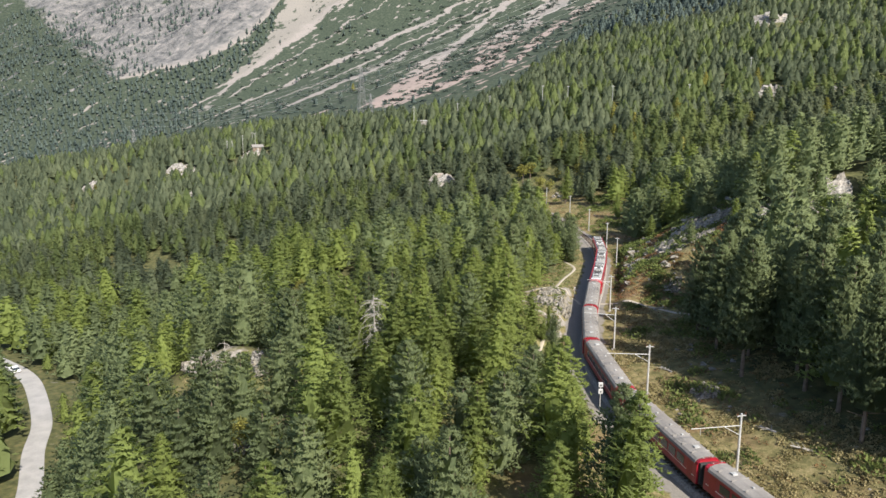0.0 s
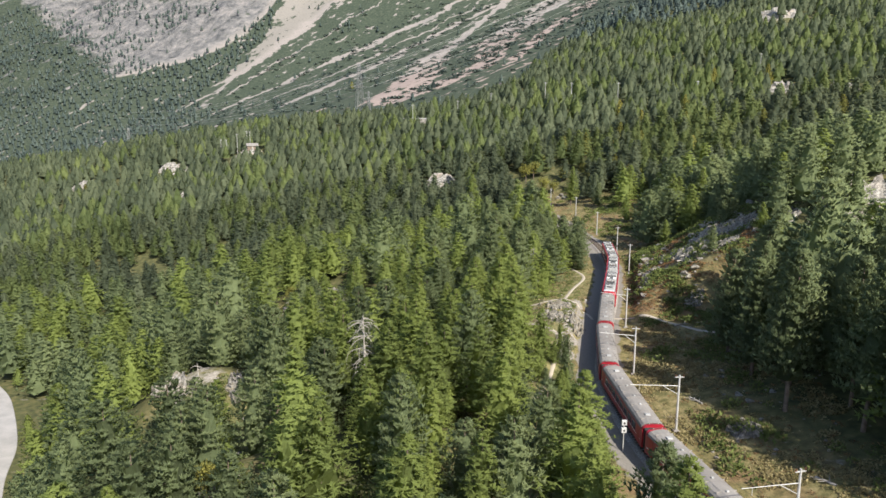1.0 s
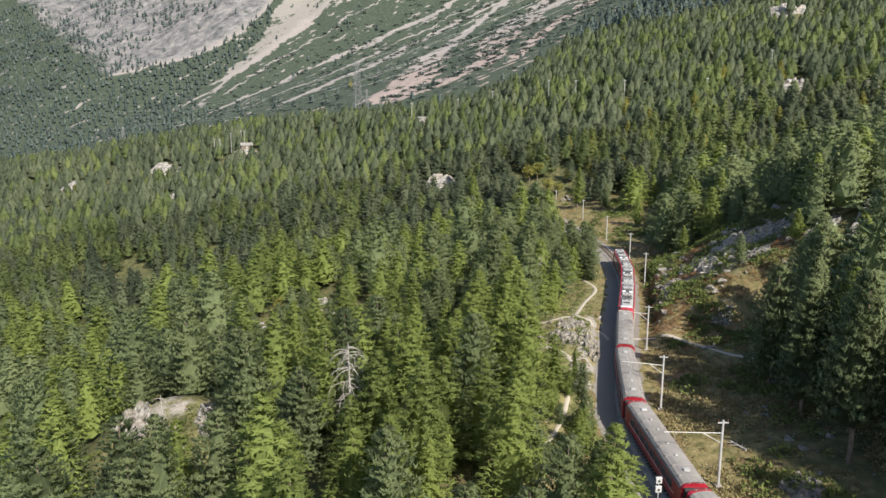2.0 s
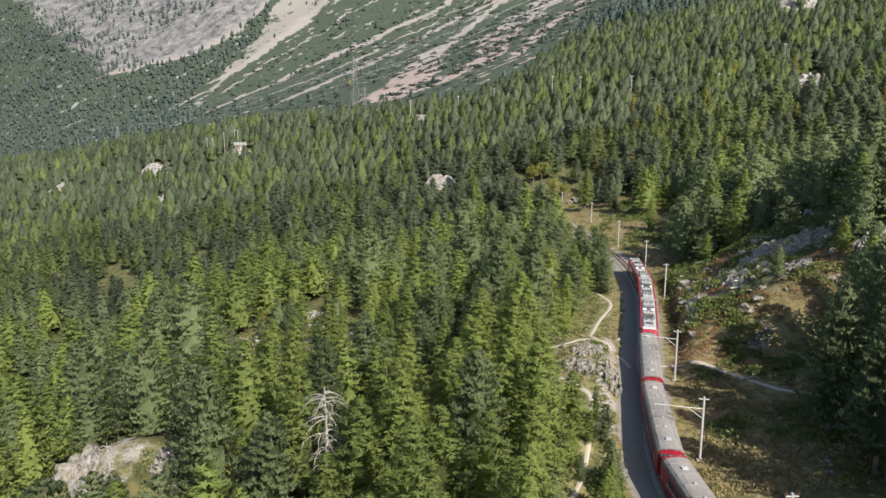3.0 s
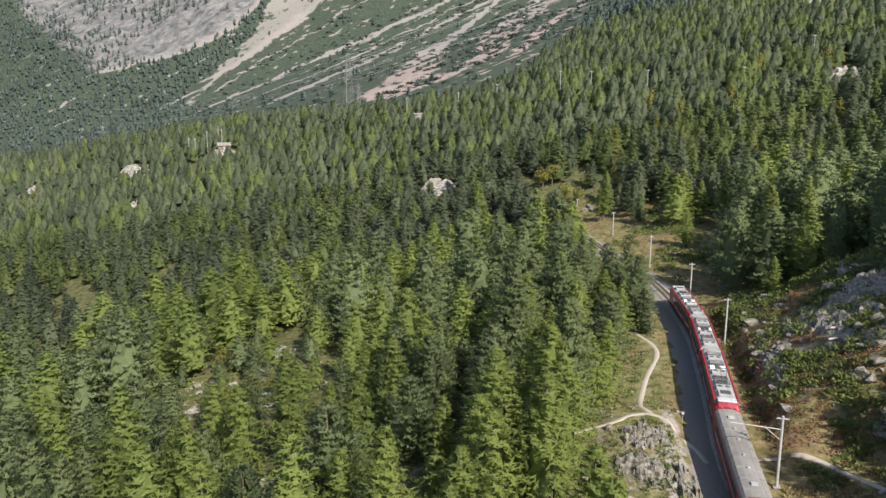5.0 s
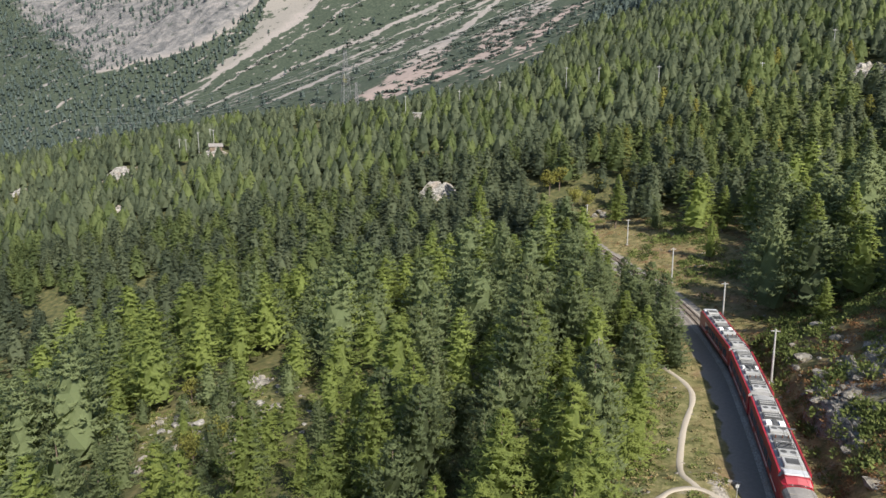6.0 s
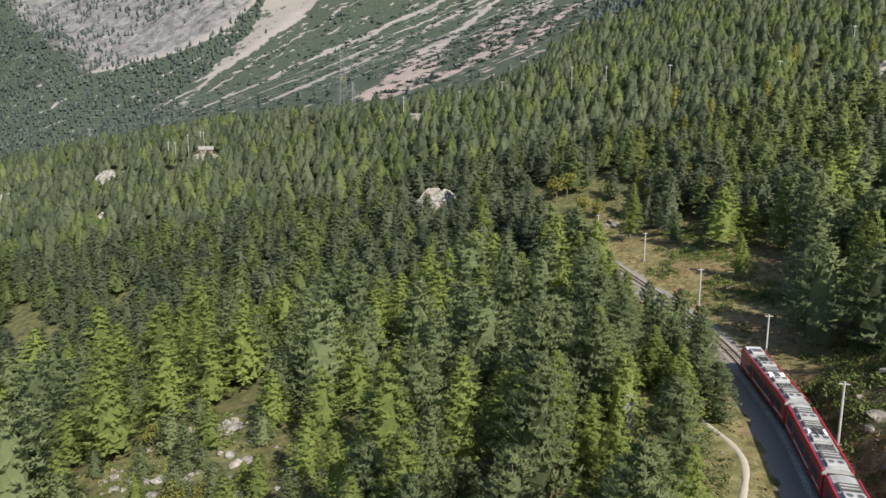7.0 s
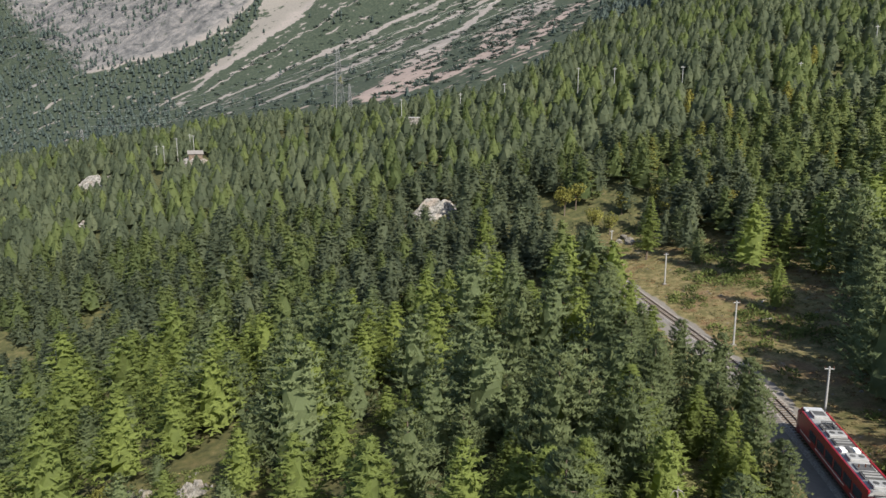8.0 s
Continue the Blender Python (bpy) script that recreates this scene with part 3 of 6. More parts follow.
d = Nodes("trodden_dust")
fine, broad = d.noise(3.0, 5), d.noise(0.5, 4)
MAT["dust"] = d.finish(d.mix(broad, d.mix(fine, (0.22, 0.195, 0.155), (0.34, 0.305, 0.25)), (0.26, 0.225, 0.18)), 0.95, 0, fine, 0.5, 0.05, 0.15)
for q in FOOTPATHS:
    line = glide(list(map(tuple, q[::3])) + [tuple(q[-1])], 0.6)
    h = np.gradient(line, axis=0)
    h /= np.linalg.norm(h, axis=1, keepdims=True) + 1e-9
    vs, fs = [], []
    for i, (c, e) in enumerate(zip(line, h)):
        half = 0.29 + 0.12 * float(fbm(c[0] / 2.0, c[1] / 2.0, 7))
        for k, up in ((-1.35, -0.12), (-0.9, 0.05), (0.0, 0.03), (0.9, 0.05), (1.35, -0.12)):
            x_, y_ = c[0] + e[1] * k * half, c[1] - e[0] * k * half
            vs.append((x_, y_, float(land(x_, y_)) + up + 0.02))
        if i:
            fs += [((i - 1) * 5 + j, (i - 1) * 5 + j + 1, i * 5 + j + 1, i * 5 + j) for j in range(4)]
    tagged(mesh_object("footpath", vs, fs, MAT["dust"], smooth=True), "narrow trodden dust footpath over dry grass", "footpath", kind="structure")

# ---- railway track ----


def frame_at(s, line=TRACK):
    """Place and heading on the line at arc length s."""
    i = int(np.clip(s / 0.5, 1, len(line) - 2))
    f = s / 0.5 - i
    q = line[i] * (1 - f) + line[i + 1] * f
    d = line[i + 1] - line[i - 1]
    return Vector((q[0], q[1], float(track_z(q[1])))), math.atan2(-d[0], d[1])




def s_of(y):
    return float(np.interp(y, TRACK[:, 1], np.arange(len(TRACK)) * 0.5))


def sweep(profile, s0, s1, step, lift=0.0):
    """Runs a closed cross section (across, up) along the line."""
    bm, rows = bmesh.new(), []
    for s in np.arange(s0, s1, step):
        c, h = frame_at(s)
        side = Vector((math.cos(h), math.sin(h), 0))
        rows.append([bm.verts.new(c + side * a + Vector((0, 0, b + lift))) for a, b in profile])
    for r, q in zip(rows, rows[1:]):
        for i in range(len(profile)):
            j = (i + 1) % len(profile)
            bm.faces.new((r[i], r[j], q[j], q[i]))
    bm.faces.new(rows[0][::-1]), bm.faces.new(rows[-1])
    return bm


S0, S1 = s_of(20), s_of(300)
track = thing("railway_track", "single metre-gauge railway track on grey gravel ballast", "railway track", kind="structure")
part("ballast", sweep([(-1.9, -0.15), (-1.25, 0.22), (1.25, 0.22), (1.9, -0.15)], S0, S1, 2.0), MAT["gravel"], track, "grey gravel ballast bed")
RAIL = [(-0.06, 0.0), (-0.06, 0.03), (-0.015, 0.04), (-0.03, 0.13), (0.03, 0.13), (0.015, 0.04), (0.06, 0.03), (0.06, 0.0)]
for side in (-0.53, 0.53):
    part("rail", sweep([(a + side, b) for a, b in RAIL], S0, S1, 1.0, 0.27), MAT["rail"], track, "rust-brown steel rail")
bm = bmesh.new()
for s in np.arange(S0, S1, 0.66):
    c, h = frame_at(s)
    m = Matrix.Translation(c + Vector((0, 0, 0.235))) @ Matrix.Rotation(h, 4, "Z") @ Matrix.Diagonal((1.9, 0.22, 0.11, 1))
    bmesh.ops.create_cube(bm, size=1, matrix=m)
tagged(part("sleepers", bm, MAT["sleeper"], track, "dark weathered sleepers"), kind="stuff")

# ---- catenary masts ----


def catenary_mast(x, y, height=7.4):
    """A steel mast beside the track with its arm over the rails."""
    z = float(land(x, y))
    top = float(track_z(y)) + height
    tx, h = float(track_x(y)), frame_at(s_of(y))[1]
    reach = math.hypot(x - tx, 0.0) * math.cos(h)
    mast = thing("catenary_mast", "grey steel catenary mast with an arm over the track" if y < 150 else "plain grey steel mast with a short crossbar beside the track", "mast", Matrix.Translation((x, y, z)) @ Matrix.Rotation(h, 4, "Z"), "masts along the railway")
    t = top - z
    part("pole", tube(bmesh.new(), (0, 0, -0.4), (0, 0, t), 0.15, 0.11, 10), MAT["mast"], mast)
    part("foundation", box(bmesh.new(), -0.35, 0.35, -0.35, 0.35, -0.6, 0.18, 0.04), MAT["gravel"], mast, "concrete footing")
    if y < 150:
        arm_z = t - 1.35
        part("arm", tube(bmesh.new(), (0, 0, arm_z), (-reach - 1.1, 0, arm_z + 0.25), 0.045, 0.035, 8), MAT["mast"], mast)
        part("strut", tube(bmesh.new(), (0, 0, arm_z - 1.1), (-reach * 0.42, 0, arm_z + 0.08), 0.04, 0.04, 6), MAT["mast"], mast)
        part("hanger", tube(bmesh.new(), (-reach, 0, arm_z + 0.2), (-reach, 0, arm_z - 0.55), 0.025, 0.025, 6), MAT["mast"], mast)
    bm = bmesh.new()
    box(bm, -0.55, 0.55, -0.05, 0.05, t - 0.30, t - 0.20)
    part("crossbar", bm, MAT["mast"], mast)
    for side in (-0.48, 0.48):
        part("insulator", tube(bmesh.new(), (side, 0, t - 0.2), (side, 0, t + 0.08), 0.06, 0.045, 8), MAT["insulator"], mast, "brown insulator")
    return mast


MASTS = [(38.5, 46), (31.7, 67.5), (28.4, 88.8), (28.3, 106.9), (32.9, 128.7), (44.2, 168.6), (47.3, 192.2), (48.0, 219.6), (48.3, 255.0), (43.5, 282)]
for x, y in MASTS:
    catenary_mast(x, y)


def wire(name, points, radius, material, label, category, sag=0.0):
    """A hanging wire through points."""
    cu = bpy.data.curves.new(name, "CURVE")
    cu.dimensions, cu.bevel_depth, cu.bevel_resolution = "3D", radius, 1
    for a, b in zip(points, points[1:]):
        sp = cu.splines.new("POLY")
        sp.points.add(8)
        for i in range(9):
            f = i / 8
            q = Vector(a).lerp(Vector(b), f)
            sp.points[i].co = (q.x, q.y, q.z - sag * 4 * f * (1 - f), 1)
    cu.materials.append(material)
    return tagged(new(name, cu), label, category)


over = []
for s in np.arange(S0, S1, 12):
    c, h = frame_at(s)
    over.append(c + Vector((0, 0, 5.45)))
wire("contact_wire", over, 0.012, MAT["copper"], "thin dark contact wire above the railway track", "wire")
over = [Vector((float(track_x(y)) + 0.3, y, float(track_z(y)) + 6.3)) for x, y in MASTS]
wire("catenary_wire", over, 0.012, MAT["copper"], "thin sagging catenary wire between the masts", "wire", 0.5)

# ---- train ----


def hull(profile, y0, y1, bulge=0.0, n=1):
    """A long body with a cross section (x, z), its ends drawn in by bulge."""
    bm, rows = bmesh.new(), []
    for y, k in ((y0, 1 - bulge), (y0 + 0.35, 1.0), (y1 - 0.35, 1.0), (y1, 1 - bulge)):
        rows.append([bm.verts.new((x * k, y, z)) for x, z in profile])
    for r, q in zip(rows, rows[1:]):
        for i in range(len(profile)):
            j = (i + 1) % len(profile)
            bm.faces.new((r[i], q[i], q[j], r[j]))
    bm.faces.new(rows[0]), bm.faces.new(rows[-1][::-1])
    bmesh.ops.recalc_face_normals(bm, faces=bm.faces)
    return bm


def bogie(parent, y):
    b = part("bogie", box(bmesh.new(), -0.95, 0.95, y - 1.35, y + 1.35, 0.45, 0.75, 0.05), MAT["under"], parent, "grimy steel bogie")
    for yy in (y - 0.95, y + 0.95):
        bm = bmesh.new()
        for side in (-0.56, 0.56):
            tube(bm, (side - 0.06, yy, 0.36), (side + 0.06, yy, 0.36), 0.36, 0.36, 16)
        tube(bm, (-0.6, yy, 0.36), (0.6, yy, 0.36), 0.07, 0.07, 8)
        part("wheelset", bm, MAT["under"], b)


def window_row(parent, y0, y1, count, z0, z1, x, width=None):
    pitch = (y1 - y0) / count
    w = width or pitch * 0.82
    for i in range(count):
        c = y0 + pitch * (i + 0.5)
        for side in (-1, 1):
            bm = box(bmesh.new(), side * x - 0.02, side * x + 0.02, c - w / 2, c + w / 2, z0, z1, 0.015)
            part("window", bm, MAT["glass"], parent, "dark tinted window")


W = 1.34
SIDE = [(-W, 0.85), (-W, 2.95), (W, 2.95), (W, 0.85)]
ROOF = [(-W, 2.95), (-1.24, 3.2), (-1.0, 3.42), (-0.5, 3.55), (0, 3.58), (0.5, 3.55), (1.0, 3.42), (1.24, 3.2), (W, 2.95)]
COACH, SECTION_END, SECTION_MID = 18.2, 17.2, 14.6


def carriage(m, label):
    """A passenger carriage: red sides, grey ribbed roof, red ends."""
    car = thing("railway_carriage", label, "train carriage", m, "carriages of the train")
    h = COACH / 2
    part("body", hull(SIDE, -h, h, 0.02), MAT["red"], car, "red painted carriage sides")
    part("roof", hull(ROOF, -h + 0.45, h - 0.45), MAT["roof"], car, "weathered grey roof")
    for e in (-1, 1):
        lo, hi = sorted((e * (h - 0.34), e * h))
        part("roof_end", hull([(x * 0.99, z - 0.01) for x, z in ROOF], lo, hi, 0.06), MAT["red"], car, "bright red roof end")
        part("end_ladder", box(bmesh.new(), -0.8, 0.8, e * (h - 0.2) - 0.03, e * (h - 0.2) + 0.03, 3.52, 3.60, 0.01), MAT["under"], car, "dark grab rail on the roof end")
        for q in (-0.5, 0.5):
            part("rail_foot", box(bmesh.new(), q - 0.04, q + 0.04, e * (h - 0.2) - 0.05, e * (h - 0.2) + 0.05, 3.44, 3.60, 0.01), MAT["light_roof"], car)
        part("gangway", box(bmesh.new(), -1.12, 1.12, e * h - 0.02 if e > 0 else -h - 0.34, h + 0.34 if e > 0 else -h + 0.02, 0.95, 3.22, 0.06), MAT["rubber"], car, "black rubber gangway")
        part("buffer", tube(bmesh.new(), (0, e * (h - 0.1), 0.75), (0, e * (h + 0.36), 0.75), 0.12, 0.12, 10), MAT["under"], car)
    part("stripe", box(bmesh.new(), -W - 0.006, W + 0.006, -h + 0.4, h - 0.4, 1.52, 1.58), MAT["white"], car, "thin white line along the side")
    part("underframe", box(bmesh.new(), -1.15, 1.15, -h + 1.0, h - 1.0, 0.55, 0.86, 0.04), MAT["under"], car, "dark underframe")
    for i in range(9):
        y = -h + 1.6 + i * (2 * h - 3.2) / 8
        part("roof_rib", box(bmesh.new(), -1.02, 1.02, y - 0.03, y + 0.03, 3.40, 3.585, 0.01), MAT["roof"], car)
    for y, s in ((-h + 2.4, 0.30), (-h + 5.2, 0.13), (-1.5, 0.13), (1.6, 0.13), (h - 5.2, 0.13), (h - 2.6, 0.30)):
        part("roof_vent", box(bmesh.new(), -s, s, y - s * 0.8, y + s * 0.8, 3.5, 3.72, 0.04), MAT["light_roof"], car, "pale roof vent")
    window_row(car, -h + 2.2, h - 2.2, 8, 1.75, 2.62, W + 0.012)
    for e in (-1, 1):
        for side in (-1, 1):
            part("door", box(bmesh.new(), side * W - 0.015, side * W + 0.025, e * (h - 1.3) - 0.5, e * (h - 1.3) + 0.5, 0.95, 2.85, 0.02), MAT["dark_red"], car, "dark red carriage door")
    bogie(car, -h + 3.2), bogie(car, h - 3.2)
    return car


def pantograph(parent, y, raised):
    p = part("pantograph", box(bmesh.new(), -0.6, 0.6, y - 0.8, y + 0.8, 3.66, 3.74, 0.02), MAT["equip"], parent, "pantograph on its insulated frame")
    top = 5.35 if raised else 4.0
    knee = Vector((0, y - 1.1, 3.74 + (top - 3.74) * 0.5))
    for side in (-0.35, 0.35):
        part("lower_arm", tube(bmesh.new(), (side, y + 0.5, 3.74), (side * 0.6, knee.y, knee.z), 0.04), MAT["equip"], p)
        part("upper_arm", tube(bmesh.new(), (side * 0.6, knee.y, knee.z), (side, y + 0.4, top), 0.03), MAT["equip"], p)
    part("collector_head", box(bmesh.new(), -0.75, 0.75, y + 0.3, y + 0.5, top, top + 0.06, 0.02), MAT["equip"], p)


def motor_section(m, length, cab, label):
    """One section of the red electric multiple unit: cab 1 at the front, -1 at the back, 0 none."""
    car = thing("train_unit", label, "train", m, "sections of the electric unit")
    h = length / 2
    part("body", hull(SIDE, -h, h, 0.02), MAT["red"], car, "glossy red sides")
    part("roof", hull(ROOF, -h + 0.3, h - 0.3), MAT["light_roof"], car, "silver-grey roof")
    for side in (-1, 1):
        part("roof_edge", box(bmesh.new(), min(side * 1.14, side * 1.36), max(side * 1.14, side * 1.36), -h + 0.4, h - 0.4, 2.9, 3.46, 0.08), MAT["red"], car, "red roof shoulder")
    part("skirt", box(bmesh.new(), -1.25, 1.25, -h + 0.6, h - 0.6, 0.45, 0.87, 0.05), MAT["under"], car, "dark underframe skirt")
    part("stripe", box(bmesh.new(), -W - 0.006, W + 0.006, -h + 0.6, h - 0.6, 1.2, 1.32), MAT["white"], car, "white line along the side")
    # roof gear: pale hoods, dark resistor trays with bars, cable ducts
    for k, y in enumerate(np.arange(-h + (3.4 if cab < 0 else 1.2), h - (3.4 if cab > 0 else 1.0), 1.62)):
        kind = (0, 1, 2, 0, 3, 1)[k % 6]
        if kind == 0:
            u = part("roof_hood", box(bmesh.new(), -0.86, 0.86, y - 0.62, y + 0.62, 3.5, 3.82, 0.07), MAT["light_roof"], car, "pale ventilation hood")
            for q in (-0.4, 0.4):
                part("fan_grille", tube(bmesh.new(), (q, y, 3.81), (q, y, 3.845), 0.27, 0.27, 14), MAT["equip"], u, "dark round fan grille")
        elif kind == 1:
            u = part("resistor_tray", box(bmesh.new(), -0.9, 0.9, y - 0.66, y + 0.66, 3.5, 3.64, 0.03), MAT["equip"], car, "dark braking resistor tray")
            for i in range(5):
                yy = y - 0.5 + i * 0.25
                part("resistor_bar", box(bmesh.new(), -0.74, 0.74, yy - 0.05, yy + 0.05, 3.63, 3.74, 0.01), MAT["light_roof" if i % 2 else "equip"], u)
        elif kind == 2:
            part("dark_well", box(bmesh.new(), -0.8, 0.8, y - 0.6, y + 0.6, 3.52, 3.60, 0.02), MAT["equip"], car, "dark recessed roof well")
            for q in (-0.55, 0.1, 0.62):
                part("insulator", tube(bmesh.new(), (q, y + 0.2 * q, 3.6), (q, y + 0.2 * q, 3.9), 0.07, 0.05, 8), MAT["insulator"], car)
        else:
            part("cable_duct", box(bmesh.new(), -0.22, 0.22, y - 0.75, y + 0.75, 3.54, 3.68, 0.03), MAT["equip"], car, "dark cable duct")
            for q in (-0.62, 0.62):
                part("roof_box", box(bmesh.new(), q - 0.26, q + 0.26, y - 0.45, y + 0.4, 3.46, 3.72, 0.04), MAT["white"], car, "small white roof box")
    if cab:
        e = cab
        bm = bmesh.new()
        rows = []
        for k, (dy, sx, drop) in enumerate(((0.0, 1.0, 0.0), (0.6, 0.97, 0.06), (1.05, 0.88, 0.55))):
            rows.append([bm.verts.new((x * sx, e * (h - 0.02 + dy), max(0.6, min(z, 3.56 - drop * (1.0 if z > 2.6 else 0.0)))))
                         for x, z in [(-W, 0.6), (-W, 1.6), (-W, 2.9), (-1.0, 3.40), (0, 3.56), (1.0, 3.40), (W, 2.9), (W, 1.6), (W, 0.6)]])
        for r, q in zip(rows, rows[1:]):
            for i in range(len(r)):
                j = (i + 1) % len(r)
                bm.faces.new((r[i], q[i], q[j], r[j]))
        bm.faces.new(rows[-1])
        bmesh.ops.recalc_face_normals(bm, faces=bm.faces)
        nose = part("cab_front", bm, MAT["red"], car, "red driving cab front")
        part("windscreen", box(bmesh.new(), -0.98, 0.98, min(e * (h + 0.95), e * (h + 1.06)), max(e * (h + 0.95), e * (h + 1.06)), 1.75, 2.8, 0.03), MAT["glass"], nose, "wide dark windscreen")
        part("cab_roof", box(bmesh.new(), -1.0, 1.0, min(e * (h - 0.6), e * (h + 0.35)), max(e * (h - 0.6), e * (h + 0.35)), 3.40, 3.62, 0.1), MAT["silver"], car, "pale silver cab roof panel")
        part("cab_cooler", box(bmesh.new(), -0.78, 0.78, min(e * (h - 2.5), e * (h - 0.9)), max(e * (h - 2.5), e * (h - 0.9)), 3.44, 3.80, 0.06), MAT["light_roof"], car, "pale cab cooling unit")
        part("cooler_grille", box(bmesh.new(), -0.55, 0.55, min(e * (h - 2.2), e * (h - 1.2)), max(e * (h - 2.2), e * (h - 1.2)), 3.795, 3.83, 0.01), MAT["equip"], car, "dark cooler grille")
        for side in (-0.8, 0.8):
            part("headlight", tube(bmesh.new(), (side, e * (h + 0.9), 1.2), (side, e * (h + 1.09), 1.2), 0.13, 0.13, 12), MAT["white"], nose, "round headlight")
        pantograph(car, e * (h - 4.6), e < 0)
    else:
        pantograph(car, 0.0, False)
    window_row(car, -h + (3.0 if cab < 0 else 1.2), h - (3.0 if cab > 0 else 1.2), 6 if cab else 5, 1.6, 2.6, W + 0.012)
    for side in (-1, 1):
        for yy in (-h * 0.5, h * 0.5):
            part("door", box(bmesh.new(), side * W - 0.015, side * W + 0.03, yy - 0.65, yy + 0.65, 0.9, 2.8, 0.02), MAT["dark_red"], car, "red sliding door")
    if cab <= 0:
        part("gangway", box(bmesh.new(), -1.05, 1.05, h - 0.05, h + 0.4, 0.9, 3.3, 0.05), MAT["rubber"], car, "black folded gangway")
    if cab == -1:
        part("coupler", tube(bmesh.new(), (0, -h - 0.6, 0.75), (0, -h - 1.5, 0.75), 0.12), MAT["under"], car)
    bogie(car, -h + 2.9), bogie(car, h - 2.9)
    return car


def on_track(s, length):
    """Pose of a vehicle whose bogies stand on the line."""
    a, _ = frame_at(s - length * 0.32)
    b, _ = frame_at(s + length * 0.32)
    d = b - a
    mid = (a + b) / 2 + Vector((0, 0, 0.40))
    return Matrix.Translation(mid) @ Matrix.Rotation(math.atan2(-d.x, d.y), 4, "Z") @ Matrix.Rotation(math.atan2(d.z, math.hypot(d.x, d.y)), 4, "X")


nose_s = s_of(195.0) - 5.5
s = nose_s - 1.1
for length, cab, text in ((SECTION_END, 1, "red electric train unit leading on the track, silver roof"),
                          (SECTION_MID, 0, "red middle section of the electric train, silver equipment roof"),
                          (SECTION_END, -1, "red rear section of the electric train, white cab roof")):
    motor_section(on_track(s - length / 2, length), length, cab, text)
    s -= length + 0.42
s -= 1.5
first = None
for i in range(7):
    m = on_track(s - COACH / 2, COACH)
    if first is None:
        first = carriage(m, "red passenger carriage with a weathered grey roof on the track")
    else:
        copy_thing(first, m)
    s -= COACH + 0.7

# ---- trees ----


def conifer(kind, seed, branches, tufts, sprays, long, thick, heart=0, core=0.5, bare_below=0.0, height=12.0):
    """Crown of a conifer: branches in whorls, tufts along each branch, narrow needle sprays in each tuft, round a core
    coloured darker as shade.
    Returns vertices, triangles, normals and which vertices belong to the core."""
    r = np.random.default_rng(seed)
    larch = kind == "larch"
    radius = height * (0.285 if larch else 0.290) * r.uniform(0.90, 1.12)
    low = height * (0.10 if larch else 0.06)
    turn = r.uniform(0, 6.28, 4)
    blunt = r.uniform(0.74, 0.90) if larch else r.uniform(0.50, 0.68)
    up = np.array([0.0, 0.0, 1.0])

    def outline(f, az):
        w = np.clip(1 - f, 0, 1) ** blunt * (0.74 + 0.26 * np.clip(f * 4, 0, 1))
        return radius * w * (1 + 0.14 * np.sin(az + turn[0] + 3 * f) + 0.12 * np.sin(2 * az + 9 * f + turn[1]) + 0.10 * np.sin(3 * az - 17 * f + turn[2])) + 0.16

    whorl = 5
    f = bare_below + (1 - bare_below) * (np.arange(branches) // whorl + r.uniform(0.1, 0.9, branches)) / np.ceil(branches / whorl)
    f = np.clip(1 - (1 - f) ** 1.12, 0, 0.985)
    az = np.arange(branches) * 2.39996 + r.normal(0, 0.35, branches)
    reach = outline(f, az) * (r.uniform(0.86, 1.08, branches) if larch else r.uniform(0.76, 1.12, branches))
    z0 = low + (height * 0.97 - low) * f
    inner = 0.44
    K = np.clip(inner + (1 - inner) * (np.arange(tufts)[None] + r.uniform(0.2, 1.0, (branches, tufts))) / tufts, 0.2, 1.02)
    d = np.stack([np.cos(az), np.sin(az), 0 * az], -1)[:, None]
    p = np.stack([-np.sin(az), np.cos(az), 0 * az], -1)[:, None]
    if larch:
        rise = 0.02 * K - 0.10 * K ** 2 + 0.30 * f[:, None] * K
    else:
        rise = -0.16 * K + (0.24 + 0.30 * f[:, None]) * K ** 2
    wide = r.normal(0, 0.19 if larch else 0.20, K.shape) * reach[:, None] * K
    at = d * (reach[:, None] * K)[..., None] + p * wide[..., None] + up * (z0[:, None] + reach[:, None] * rise + r.normal(0, 0.05, K.shape))[..., None]
    vs, ns = [], []
    for m in range(sprays):
        around = 6.2832 * (m + r.uniform(0, 1, K.shape)) / sprays
        if larch:
            way = d * 0.55 + (d * np.cos(around)[..., None] + p * np.sin(around)[..., None]) * 0.75 + up * r.normal(0.16, 0.30, K.shape)[..., None]
        else:
            way = d * 0.42 + (d * np.cos(around)[..., None] + p * np.sin(around)[..., None]) * 0.62 + up * r.uniform(0.25, 0.95, K.shape)[..., None]
        way /= np.linalg.norm(way, axis=-1, keepdims=True)
        face = d * 0.55 + up * 0.75 + r.normal(0, 0.35, at.shape)
        side = np.cross(face, way)
        side /= np.linalg.norm(side, axis=-1, keepdims=True) + 1e-9
        size = long * (0.62 + 0.38 * reach / radius)[:, None, None] * r.uniform(0.7, 1.3, (*K.shape, 1))
        half = size * thick
        vs.append(np.stack([at - way * size * 0.15 - side * half, at - way * size * 0.15 + side * half, at + way * size * 0.85], -2).reshape(-1, 3, 3))
        out = d * (0.62 if tufts > 3 else 0.48) + up * (0.48 if tufts > 3 else 0.66) + way * (0.22 if larch else 0.36) + r.normal(0, 0.10, at.shape)
        ns.append((out / np.linalg.norm(out, axis=-1, keepdims=True)).reshape(-1, 3))
    outer = sum(len(q) for q in vs)
